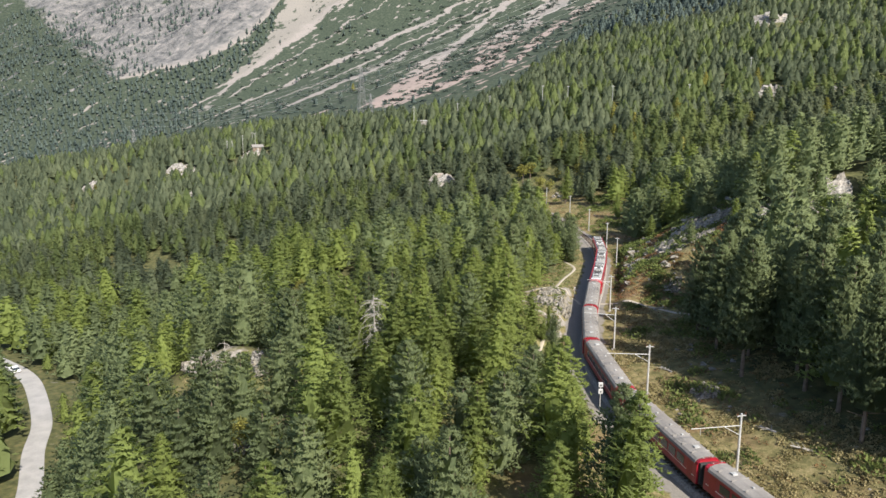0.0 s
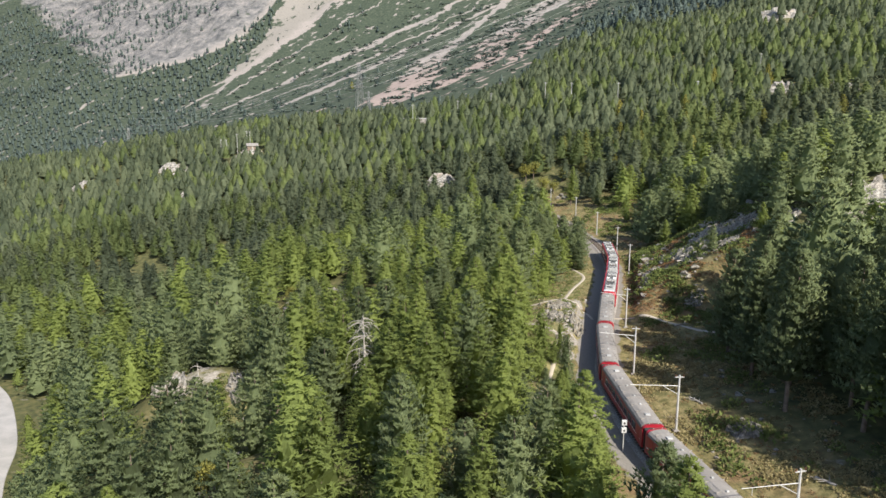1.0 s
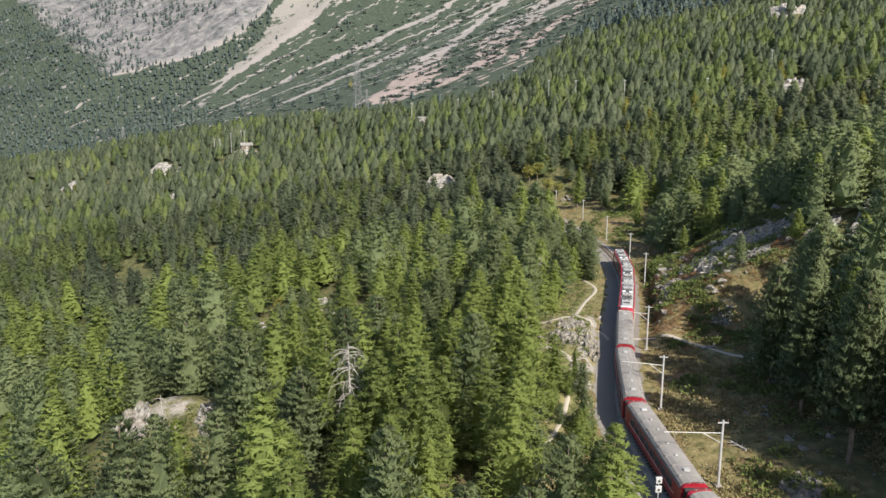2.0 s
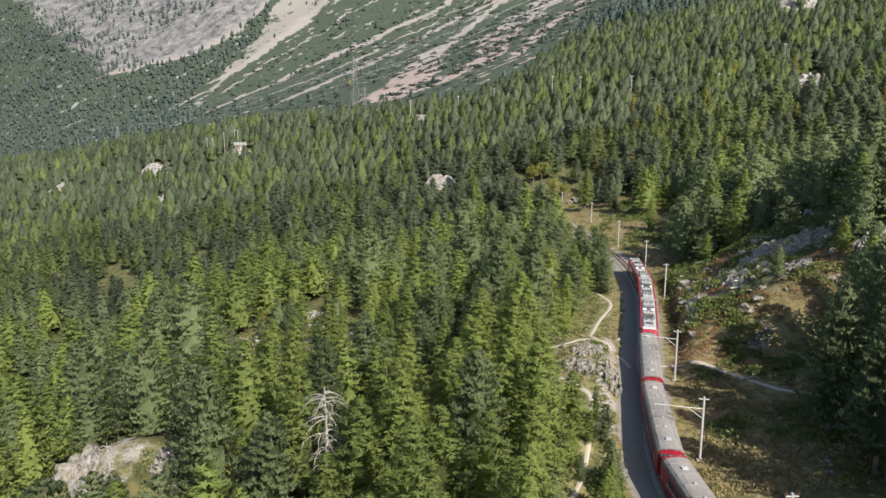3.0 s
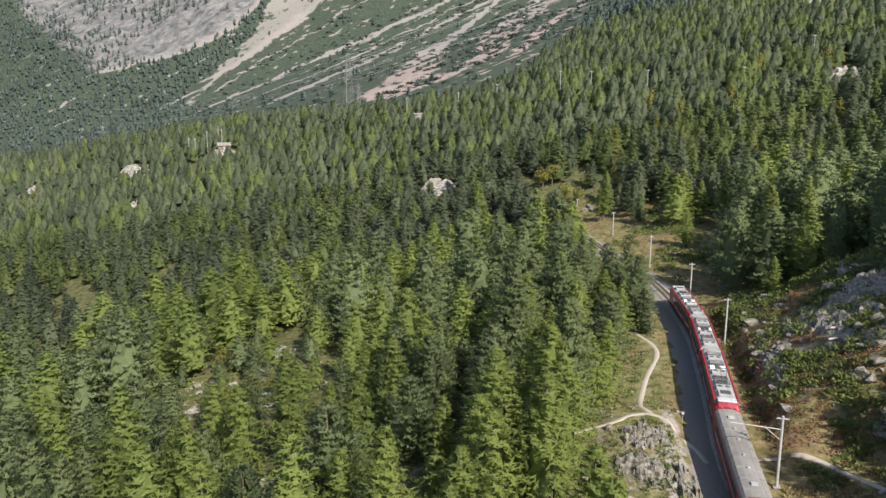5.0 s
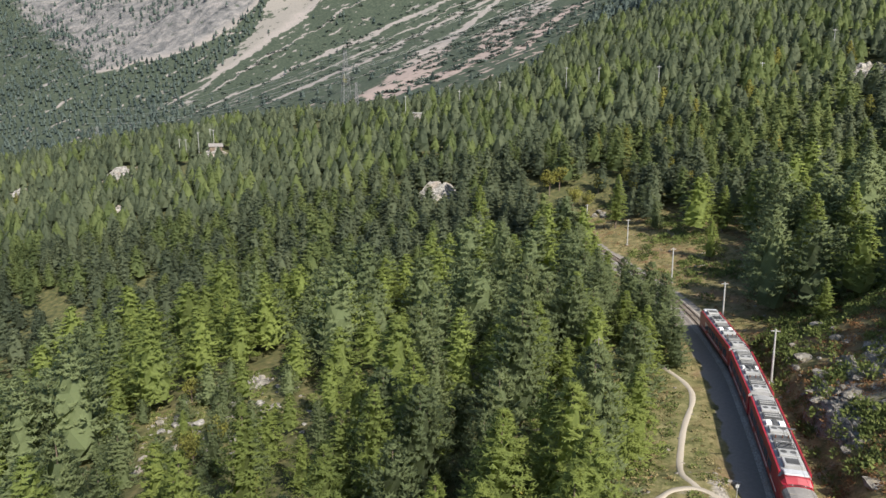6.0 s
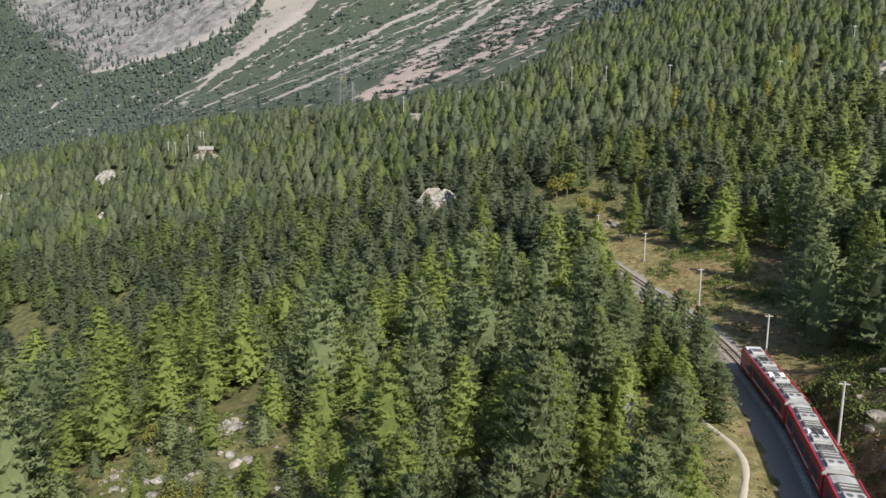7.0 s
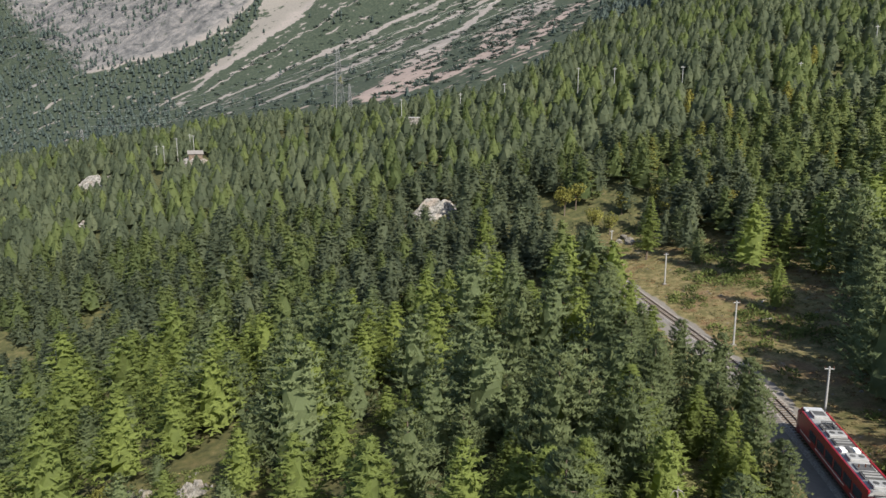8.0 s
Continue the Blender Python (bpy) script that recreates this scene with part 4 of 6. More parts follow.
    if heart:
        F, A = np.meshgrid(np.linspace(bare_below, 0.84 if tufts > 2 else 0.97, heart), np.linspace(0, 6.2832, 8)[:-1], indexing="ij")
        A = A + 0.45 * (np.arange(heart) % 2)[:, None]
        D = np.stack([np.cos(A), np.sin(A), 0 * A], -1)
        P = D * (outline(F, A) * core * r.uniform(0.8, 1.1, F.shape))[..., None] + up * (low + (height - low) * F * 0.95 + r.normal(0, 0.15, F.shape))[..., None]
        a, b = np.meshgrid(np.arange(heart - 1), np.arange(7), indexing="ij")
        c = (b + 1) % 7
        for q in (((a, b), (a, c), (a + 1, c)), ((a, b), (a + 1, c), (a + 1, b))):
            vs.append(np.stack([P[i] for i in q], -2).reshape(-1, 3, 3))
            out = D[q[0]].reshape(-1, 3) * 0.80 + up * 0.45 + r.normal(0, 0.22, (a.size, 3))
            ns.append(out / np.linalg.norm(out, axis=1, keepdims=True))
    tri, out = np.concatenate(vs), np.concatenate(ns)
    ng = np.cross(tri[:, 1] - tri[:, 0], tri[:, 2] - tri[:, 0])
    flip = (ng * out).sum(1) < 0
    tri[flip] = tri[flip][:, [0, 2, 1]]
    ng[flip] *= -1
    ng /= np.linalg.norm(ng, axis=1, keepdims=True) + 1e-9
    shade = out * 0.80 + ng * ((0.14 if larch else 0.20) if tufts > 3 else 0.08)
    shade /= np.linalg.norm(shade, axis=1, keepdims=True)
    verts = tri.reshape(-1, 3)
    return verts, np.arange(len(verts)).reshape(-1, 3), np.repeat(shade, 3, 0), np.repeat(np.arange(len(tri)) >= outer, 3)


def trunk_mesh(name, height, seed, material, limbs=10):
    r = np.random.default_rng(seed)
    bm = bmesh.new()
    tube(bm, (0, 0, -0.5), (0.03, 0.02, height * 0.45), height * 0.017, height * 0.011, 8)
    tube(bm, (0.03, 0.02, height * 0.45), (0, 0, height * 0.96), height * 0.011, 0.02, 6)
    for i in range(limbs):
        z = height * r.uniform(0.15, 0.8)
        a = r.uniform(0, 6.28)
        q = height * 0.13 * (1 - z / height) + 0.3
        tube(bm, (0, 0, z), (math.cos(a) * q, math.sin(a) * q, z + q * r.uniform(-0.15, 0.3)), 0.05, 0.015, 4)
    me = bpy.data.meshes.new(name)
    bm.to_mesh(me)
    bm.free()
    me.materials.append(material)
    return me


H0 = 12.0
GIANT, NEAR, TALL, MIDDLE, BEYOND, FAR, DISTANT = {}, {}, {}, {}, {}, {}, {}
for kind in ("pine", "larch"):
    fine = kind == "larch"
    GIANT[kind], TALL[kind], NEAR[kind], MIDDLE[kind], BEYOND[kind], FAR[kind], DISTANT[kind] = [], [], [], [], [], [], []
    for v in range(3):
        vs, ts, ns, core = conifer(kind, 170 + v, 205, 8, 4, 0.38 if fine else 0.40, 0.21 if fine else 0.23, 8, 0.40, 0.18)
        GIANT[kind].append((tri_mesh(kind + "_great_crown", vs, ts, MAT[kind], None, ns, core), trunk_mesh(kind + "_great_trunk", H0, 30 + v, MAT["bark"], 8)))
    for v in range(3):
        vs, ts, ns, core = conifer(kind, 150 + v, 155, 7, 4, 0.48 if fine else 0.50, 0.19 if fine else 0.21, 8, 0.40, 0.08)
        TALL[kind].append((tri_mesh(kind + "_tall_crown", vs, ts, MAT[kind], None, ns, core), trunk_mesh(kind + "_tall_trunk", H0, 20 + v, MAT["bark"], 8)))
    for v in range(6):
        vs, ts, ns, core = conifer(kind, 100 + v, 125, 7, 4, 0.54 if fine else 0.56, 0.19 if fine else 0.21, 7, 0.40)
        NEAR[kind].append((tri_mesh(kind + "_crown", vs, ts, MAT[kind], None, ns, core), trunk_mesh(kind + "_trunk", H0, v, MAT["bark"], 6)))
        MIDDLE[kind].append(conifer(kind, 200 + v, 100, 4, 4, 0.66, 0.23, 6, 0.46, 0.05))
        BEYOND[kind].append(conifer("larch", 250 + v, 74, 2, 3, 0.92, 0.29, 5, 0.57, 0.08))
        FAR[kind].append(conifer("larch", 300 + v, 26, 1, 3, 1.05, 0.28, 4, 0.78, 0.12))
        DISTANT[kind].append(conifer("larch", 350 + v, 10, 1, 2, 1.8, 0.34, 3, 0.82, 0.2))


def clearance(x, y):
    """True where a tree may stand."""
    u = x - track_x(y)
    ok = (u < np.where(y > 172, -6.8, -8.5)) | (u > 9)
    ok &= ~((y > 96) & (y < 172) & (u > -13.5 + 2.5 * fbm(x / 9, y / 9, 6)) & (u < 0))             # humps and footpaths beside the line
    ok &= ~((u > 0) & (u < 22 - 5 * sstep(94, 101, y) + 2 * fbm(x / 20, y / 20, 8)) & (y < 122))                        # shrubby bank
    ok &= ~((u > 0) & (u < 15 + 16 * sstep(118, 128, y) * sstep(182, 166, y)) & (y > 106) & (y < 182))        # rock outcrop
    ok &= ~((u > 0) & (u < 11 + 3 * fbm(x / 12, y / 12, 9) + 8 * sstep(206, 222, y)) & (y >= 182) & (y < 300))
    for cx, cy, rx, ry in DRY:
        ok &= ((x - cx) / rx) ** 2 + ((y - cy) / ry) ** 2 > 0.8
    ok &= ~((y > 84) & (y <= 98) & (u > -14) & (u < 0))
    ok &= (x + 10.5) ** 2 + (y - 98.5) ** 2 > 7
    for cx, cy, half in OUTCROPS:
        ok &= (y > 310) | (((x - cx) / (1.2 * half)) ** 2 + ((y - cy + 1.2 * half) / (2.3 * half)) ** 2 > 1)
    rd = to_line(x, y, ROAD)
    return ok & (rd > 4.6)


def jitter(x0, x1, y0, y1, cell, spare=0.42):
    a, b = np.meshgrid(np.arange(x0, x1, cell), np.arange(y0, y1, cell))
    a = a + (np.arange(a.shape[0])[:, None] % 2) * cell / 2
    return (a + rng.uniform(-spare, spare, a.shape) * cell).ravel(), (b + rng.uniform(-spare, spare, b.shape) * cell).ravel()


# trees that stand out, by place, top and kind
KEY = [(5.2, 189.5, 2.5, "pine"), (18.7, 161.4, 7.1, "larch"), (-3.4, 102.3, 12.0, "larch"), (-68, 126.7, -10.7, "larch"), (-30.7, 94, -4.3, "larch"),
       (-17.7, 106.8, 4.2, "pine"), (-9.7, 96.9, 4.6, "larch"), (2.7, 76.6, 5.2, "pine"), (16.9, 59.8, 11.2, "pine"), (61, 140.5, 20.1, "larch"),
       (47.5, 86.4, 20.4, "pine"), (-12.3, 111.2, 10.7, "pine"), (-5.1, 109.4, 9.3, "larch"), (7.6, 106, 12.5, "larch"), (17.5, 167, 6.5, "larch"),
       (3.9, 103, 12.2, "pine"), (-58.3, 238.8, -5.3, "larch"), (-64.2, 186, -7.7, "pine"), (79, 230.8, 22.5, "larch"), (70, 249.9, 18, "larch"),
       (42.0, 107.4, 17.2, "pine"), (-61.6, 188, -7.2, "pine"), (-63.5, 255.5, -7.9, "larch"), (-53.9, 250, -6.7, "larch"), (-18.4, 239.6, 4, "larch"),
       (-2.2, 195.2, 3.9, "larch"), (9.1, 183.6, 3.9, "larch"), (-1.5, 164.2, 4.2, "pine"), (14.8, 172.7, 8.5, "pine"),
       (74.3, 245.3, 18.7, "larch"), (-59.7, 241.2, -6.6, "larch"), (-49.9, 236, -4.4, "larch"), (-11, 231.3, 4, "larch"), (4.7, 189.1, 4.2, "pine"),
       (9.9, 174.6, 6, "larch"), (-23.1, 199.2, -1.2, "pine"), (26.7, 191.5, 11.1, "pine"), (14.2, 219.9, 10.6, "pine"), (-43.4, 219.5, -1.9, "larch"), (47.5, 102, 18.5, "larch"), (44.8, 104.8, 19, "pine"), (41.1, 88.5, 20.8, "pine"), (44.6, 94.5, 19.5, "pine"), (45.7, 81, 21, "pine"), (42, 99.5, 17.5, "pine"), (51.5, 89.5, 22, "pine"), (59.5, 131, 19, "larch"), (55.5, 126.5, 17.5, "pine"), (63, 136, 20, "pine"), (45, 68, 20, "pine"), (48.5, 62, 21, "pine"), (46.5, 75, 20.5, "pine"), (53.5, 81, 24, "pine"), (50, 76, 23, "pine"), (55.5, 72, 24, "pine"), (57, 90, 24, "larch"), (57, 99, 23, "pine"), (50.5, 96, 19, "pine"), (9.5, 97.5, 9.5, "larch"), (4.8, 94.5, 9.8, "larch"), (0.5, 97.5, 9.0, "larch"),
       (34.6, 254.3, 10.7, "pine"), (21, 182, 11.8, "larch"), (9.4, 176.9, 5.3, "larch"), (-0.5, 148.6, 7.7, "pine"), (11.9, 274.8, 16.1, "larch"),
       (57.8, 263.5, 12.7, "pine"), (62.2, 195, 22, "larch"), (28, 194.4, 9.7, "pine"), (60.3, 232, 12.6, "larch"), (68.4, 259.3, 20.4, "larch"), (50, 274.3, 19.0, "larch"),
       (75.6, 234.7, 19.7, "pine"), (9.6, 122.9, 12.9, "larch"), (6.3, 134.2, 10.8, "larch"), (60.1, 279.3, 16, "pine"), (67.6, 206.7, 20.3, "larch"), (73.5, 204, 23, "larch"),
       (62.4, 208.7, 14.5, "pine"), (55, 177.6, 11.7, "larch"), (63.3, 162.2, 20.8, "pine"), (48.5, 111.6, 20.2, "pine"), (66.8, 131.4, 21.1, "larch"), (11.1, 79.3, 8.2, "pine"),
       (7.1, 71.3, 7.9, "pine"), (-8.1, 86.4, 5.6, "larch"), (-24.5, 108.5, 8.2, "pine"), (53.5, 144.4, 15.1, "pine"), (-4.5, 84.5, 7.9, "larch"),
       (-15.9, 102, 5.1, "pine"), (-34.5, 89.2, -4.6, "pine"), (12.5, 116, 9.5, "larch"), (15.0, 110, 7.5, "larch"), (30.2, 219, 10.5, "larch"), (31.5, 236, 11, "pine"),
       (34, 242, 9.6, "pine"), (35.4, 208, 8.6, "pine"), (37.1, 199.1, 9.6, "pine"), (36.7, 190.2, 9.4, "pine"), (35, 183.5, 9.2, "pine"), (32.4, 178.1, 8, "pine"), (29.5, 173.4, 7.4, "larch"), (32.6, 188.4, 8.4, "pine"), (29.4, 186, 7.8, "larch"), (28.7, 176.5, 7.3, "larch"), (31.8, 215.5, 9.0, "pine"), (31.1, 203.7, 8.1, "pine"), (33.1, 194.4, 10.0, "pine"), (30.5, 245, 11, "larch"), (28.5, 229, 10.5, "pine"), (28.0, 209, 9.5, "pine"), (26.5, 201, 9.5, "pine"), (24.5, 186, 8.5, "pine")]
kx, ky = np.array([q[0] for q in KEY]), np.array([q[1] for q in KEY])
kz = land(kx, ky)
x, y = jitter(-150, 150, -30, 262, 6.1)
keep = clearance(x, y)
keep &= (((np.abs(x - 1) / 0.70 < y + 12) & (y > 26)) | ((x < track_x(y)) & (x > -115)) | ((x > track_x(y)) & (x < 30 + 0.7 * y + 60) & (x < 115))) & (rng.uniform(0, 1, x.shape) < 0.93 - 0.30 * sstep(140, 220, y))
thin = (x - track_x(y) > 0) & (x - track_x(y) < 48) & (y > 226) & (y < 305)
keep &= ~thin | (rng.uniform(0, 1, x.shape) < 0.5)
x, y = x[keep], y[keep]
apart = np.min(np.hypot(x[:, None] - kx, y[:, None] - ky), 1) > 3.0
x, y = x[apart], y[apart]
z = land(x, y)
mixed = fbm(x / 24, y / 24, 81) * 0.6 + rng.normal(0, 0.28, x.shape)
right_side = x > track_x(y)
is_larch = np.where(right_side, mixed > 0.22, mixed > 0.05 - 0.22 * ((np.abs(x) < 26) & (y < 150)) - 0.35 * ((x > -6) & (y > 84) & (y < 140)))
tall = np.clip(rng.normal(12.2, 2.1, x.shape) + 1.0 * sstep(150, 230, y), 7.0, 18.0) + np.where(right_side & (y < 124), 7.5 - 3.5 * sstep(106, 112, y), 0)
tall = np.where((x > -56) & (x < -14) & (y > 150) & (y < 177), tall * 0.62, tall)
young = rng.uniform(0, 1, x.shape) < 0.10
tall = np.where(young, tall * 0.45, tall + np.where(right_side & (y > 178) & (y < 225), 2.5, 0))
tall = np.where(~right_side & (x - track_x(y) > -17) & (y > 172) & (y < 245), np.minimum(tall, 7.5), tall)
for cx, cy, reach in ((-42, 114.8, 14), (-33, 116.3, 12), (-14.7, 151, 12), (-46, 180, 20), (-41, 176, 20), (-36, 174, 20), (-30, 176, 20), (-25, 181, 18), (-16, 139, 9)):
    below = (x - cx) * 0.46 - (y - cy) * 0.89
    tall = np.where((below > 0) & (below < reach) & (np.abs((x - cx) * 0.89 + (y - cy) * 0.46) < 3.2), np.minimum(tall, 2.2 + 0.42 * below), tall)     # low growth under the ledges and the glade
# saplings on the bank left of the line
sy = np.linspace(79, 112, 22) + rng.uniform(-1.5, 1.5, 22)
sx = track_x(sy) - rng.uniform(6.0, 13.0, 22)
sx, sy = np.r_[sx, -35 + rng.normal(0, 9, 13)], np.r_[sy, 186 + rng.normal(0, 8, 13)]
x, y, z = np.r_[x, sx], np.r_[y, sy], np.r_[z, land(sx, sy)]
tall, is_larch = np.r_[tall, rng.uniform(2.5, 5.5, 22), rng.uniform(4.0, 8.0, 13)], np.r_[is_larch, rng.uniform(0, 1, 35) < 0.4]
x, y, z = np.r_[kx, x], np.r_[ky, y], np.r_[kz, z]
tall = np.r_[np.clip(np.array([q[2] for q in KEY]) - kz, 5, 21), tall]
is_larch = np.r_[np.array([q[3] == "larch" for q in KEY]), is_larch]
passing = np.maximum(np.maximum(52, np.abs(x - 1) / 0.66), y - 117) + np.where(np.abs(x - 1) > 0.68 * y + 4, 500, 0)
passing[:len(KEY)] = 0                                                          # each of these is a tree of its own
order = np.argsort(passing + rng.uniform(0, 3, x.shape))
count = {"pine": 0, "larch": 0}
joined, beyond, margin = {"pine": [], "larch": []}, {"pine": [], "larch": []}, {"pine": [], "larch": []}
TEXT = {"pine": ("dark green stone pine with a dense upswept crown", "stone_pine"), "larch": ("light yellow-green larch with a feathery crown", "larch")}
for i in order:
    kind = "larch" if is_larch[i] else "pine"
    stretch = rng.uniform(1.0, 1.28)
    if count[kind] < 165:
        count[kind] += 1
        great = tall[i] > 16.8 and y[i] < 125 and x[i] > float(track_x(y[i]))
        crown_me, trunk_me = GIANT[kind][int(rng.integers(3))] if great else TALL[kind][int(rng.integers(3))] if tall[i] > 14.5 else NEAR[kind][int(rng.integers(5))]
        k = tall[i] / H0
        stretch = 0.68 * stretch if great else 0.85 * stretch if tall[i] > 14.5 else stretch
        m = Matrix.Translation((x[i], y[i], z[i] - 0.1)) @ Matrix.Rotation(rng.uniform(0, 6.28), 4, "Z") @ Matrix.Rotation(rng.normal(0, 0.02), 4, "X") @ Matrix.Diagonal((k * stretch, k * stretch, k, 1))
        size = "tall " if tall[i] > 14 else "young " if tall[i] < 7 else ""
        tree = thing(TEXT[kind][1], size + TEXT[kind][0], "tree", m, "trees of the forest")
        for name, data in (("trunk", trunk_me), ("crown", crown_me)):
            new(name, data).parent = tree
    else:
        row = (x[i], y[i], z[i], tall[i], stretch * (1.0 + 0.2 * float(sstep(120, 200, y[i]))))
        (margin if passing[i] > 500 else joined if len(joined["pine"]) + len(joined["larch"]) < 310 else beyond)[kind].append(row)


def forest(name, label, models, rows, material, core_shade=0.5):
    """Many trees joined into one mesh."""
    rows = np.array(rows)
    pick = rng.integers(len(models), size=len(rows))
    vs, ts, ns, tint, cores, at = [], [], [], [], [], 0
    for v, (mv, mt, mn, inner) in enumerate(models):
        q = rows[pick == v]
        if not len(q):
            continue
        a = rng.uniform(0, 6.28, len(q))
        ca, sa = np.cos(a)[:, None], np.sin(a)[:, None]
        k, w = (q[:, 3] / H0)[:, None], (q[:, 3] / H0 * q[:, 4])[:, None]
        out = np.stack([(mv[:, 0] * ca - mv[:, 1] * sa) * w + q[:, :1], (mv[:, 0] * sa + mv[:, 1] * ca) * w + q[:, 1:2], mv[:, 2] * k + q[:, 2:3]], -1)
        nn = np.stack([mn[:, 0] * ca - mn[:, 1] * sa, mn[:, 0] * sa + mn[:, 1] * ca, np.broadcast_to(mn[:, 2], (len(q), len(mn)))], -1)
        vs.append(out.reshape(-1, 3)), ns.append(nn.reshape(-1, 3))
        ts.append((mt[None] + (np.arange(len(q)) * len(mv))[:, None, None]).reshape(-1, 3) + at)
        tint.append(np.repeat(rng.uniform(0, 1, len(q)), len(mv))), cores.append(np.tile(inner, len(q)))
        at += len(q) * len(mv)
    me = tri_mesh(name, np.vstack(vs), np.vstack(ts), material, np.concatenate(tint), np.vstack(ns), core_shade * np.concatenate(cores))
    return tagged(new(name, me), label, "forest", kind="stuff")


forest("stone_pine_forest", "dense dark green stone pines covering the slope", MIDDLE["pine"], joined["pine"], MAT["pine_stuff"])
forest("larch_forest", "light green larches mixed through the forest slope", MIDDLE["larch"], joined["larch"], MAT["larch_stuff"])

far_rows, outer, distant_rows = margin, {"pine": [], "larch": []}, {"pine": [], "larch": []}
for y0, y1, cell in ((262, 345, 5.3), (345, 440, 5.7), (440, 640, 7.0), (640, 1000, 8.4), (1000, 1500, 9.2)):
    x, y = jitter(-0.72 * y1 - 20, 0.70 * y1 + 20, y0, y1, cell)
    keep = (np.abs(x) < 0.69 * y + 15)
    ridge = mountain(x, y) - hill(x, y)
    s = scree_of(x, y)
    dense = np.where(ridge > 4, (1 - 0.8 * s) * mountain_woods(x, y), 0.92)
    dense = dense * np.where((fbm(x / 38, y / 38, 91) > 0.42) & (ridge < 4), 0.3, 1.0)
    for cx, cy, half in OUTCROPS + [(-15, 455, 8)]:
        dense = dense * ((((x - cx) / (1.2 * half)) ** 2 + ((y - cy + 1.2 * half) / (2.3 * half)) ** 2 > 1) | (rng.uniform(0, 1, x.shape) < 0.12))
    keep &= rng.uniform(0, 1, x.shape) < dense
    keep &= clearance(x, y) | (y > 310)
    keep &= ~((np.abs(x - 50) < 20) & (y > 262) & (y < 322)) | (rng.uniform(0, 1, x.shape) < 0.40)
    crest = crest_of(x, y)
    keep &= ~((crest > 25) & (ridge < -4) & (x > -170))
    x, y, s = x[keep], y[keep], ridge[keep]
    z = land(x, y)
    mixed = fbm(x / 40, y / 40, 83) * 0.7 + rng.normal(0, 0.3, x.shape) - 0.7 * (s > 2)
    tall = np.clip(rng.normal(11.6, 1.9, x.shape), 6, 16) * np.where(s > 0, 0.85, 1.0) * (1.0 if cell < 10 else 1.15)
    often = 0.14 if y0 < 440 else 0.30
    for kind, sel in (("larch", mixed > often), ("pine", mixed <= often)):
        (outer if y0 == 262 else far_rows if y0 < 600 else distant_rows)[kind].extend(np.stack([x, y, z - 0.2, tall, rng.uniform(1.12, 1.50, x.shape) * np.where(s > 0, 0.85, 1.0)], 1)[sel])
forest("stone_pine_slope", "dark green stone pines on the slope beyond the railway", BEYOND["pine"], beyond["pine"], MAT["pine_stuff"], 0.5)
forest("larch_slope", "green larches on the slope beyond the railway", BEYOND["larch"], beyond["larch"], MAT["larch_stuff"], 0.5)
forest("stone_pine_stand", "dark green stone pines on the open hillside", BEYOND["pine"], outer["pine"], MAT["dimmed_pine"], 0.4)
forest("larch_stand", "green larches on the open hillside", BEYOND["larch"], outer["larch"], MAT["dimmed_larch"], 0.4)
forest("stone_pine_woods", "distant dark conifer woods on the mountain side", FAR["pine"], far_rows["pine"], MAT["dimmed_pine"], 0.12)
forest("larch_woods", "distant paler larch woods on the mountain side", FAR["larch"], far_rows["larch"], MAT["dimmed_larch"], 0.12)
forest("mountain_pine_woods", "far dark conifers on the upper mountain side", DISTANT["pine"], distant_rows["pine"], MAT["hazed_pine"], 0.3)
forest("mountain_larch_woods", "far pale larches on the upper mountain side", DISTANT["larch"], distant_rows["larch"], MAT["dimmed_pine"], 0.3)

# ---- rocks ----


def rock_mesh(name, seed, detail=2):
    """An angular boulder: a ball cut by random planes, then roughened."""
    r = np.random.default_rng(seed)
    bm = bmesh.new()
    bmesh.ops.create_icosphere(bm, subdivisions=detail, radius=1.0)
    cuts = [(Vector(r.normal(0, 1, 3)).normalized(), r.uniform(0.4, 0.85)) for _ in range(12)]
    for v in bm.verts:
        for n, d in cuts:
            over = v.co.dot(n) - d
            if over > 0:
                v.co -= n * over * 0.97
        v.co *= 1 + 0.10 * noise.noise(v.co * 1.9 + Vector((seed, 0, 0))) + 0.10 * noise.noise(v.co * 6.0)
    me = bpy.data.meshes.new(name)
    bm.to_mesh(me)
    bm.free()
    me.materials.append(MAT["rock"])
    return me


ROCKS = [rock_mesh("boulder_shape", 400 + i, 2) for i in range(7)]
PALE_ROCKS = []
for shape in ROCKS:
    PALE_ROCKS.append(shape.copy())
    PALE_ROCKS[-1].materials[0] = MAT["pale_rock"]


def boulder(x, y, sx, sy, sz, label, sink=0.42, shapes=ROCKS):
    z = float(land(x, y))
    ob = new("rock", shapes[int(rng.integers(7))])
    ob.matrix_world = Matrix.Translation((x, y, z + sz * (1 - 2 * sink) * 0.5)) @ Matrix.Rotation(rng.uniform(0, 6.28), 4, "Z") @ Matrix.Rotation(rng.normal(0, 0.2), 4, "X") @ Matrix.Diagonal((sx, sy, sz, 1))
    return tagged(ob, label, "rock", "rocks on the slope")


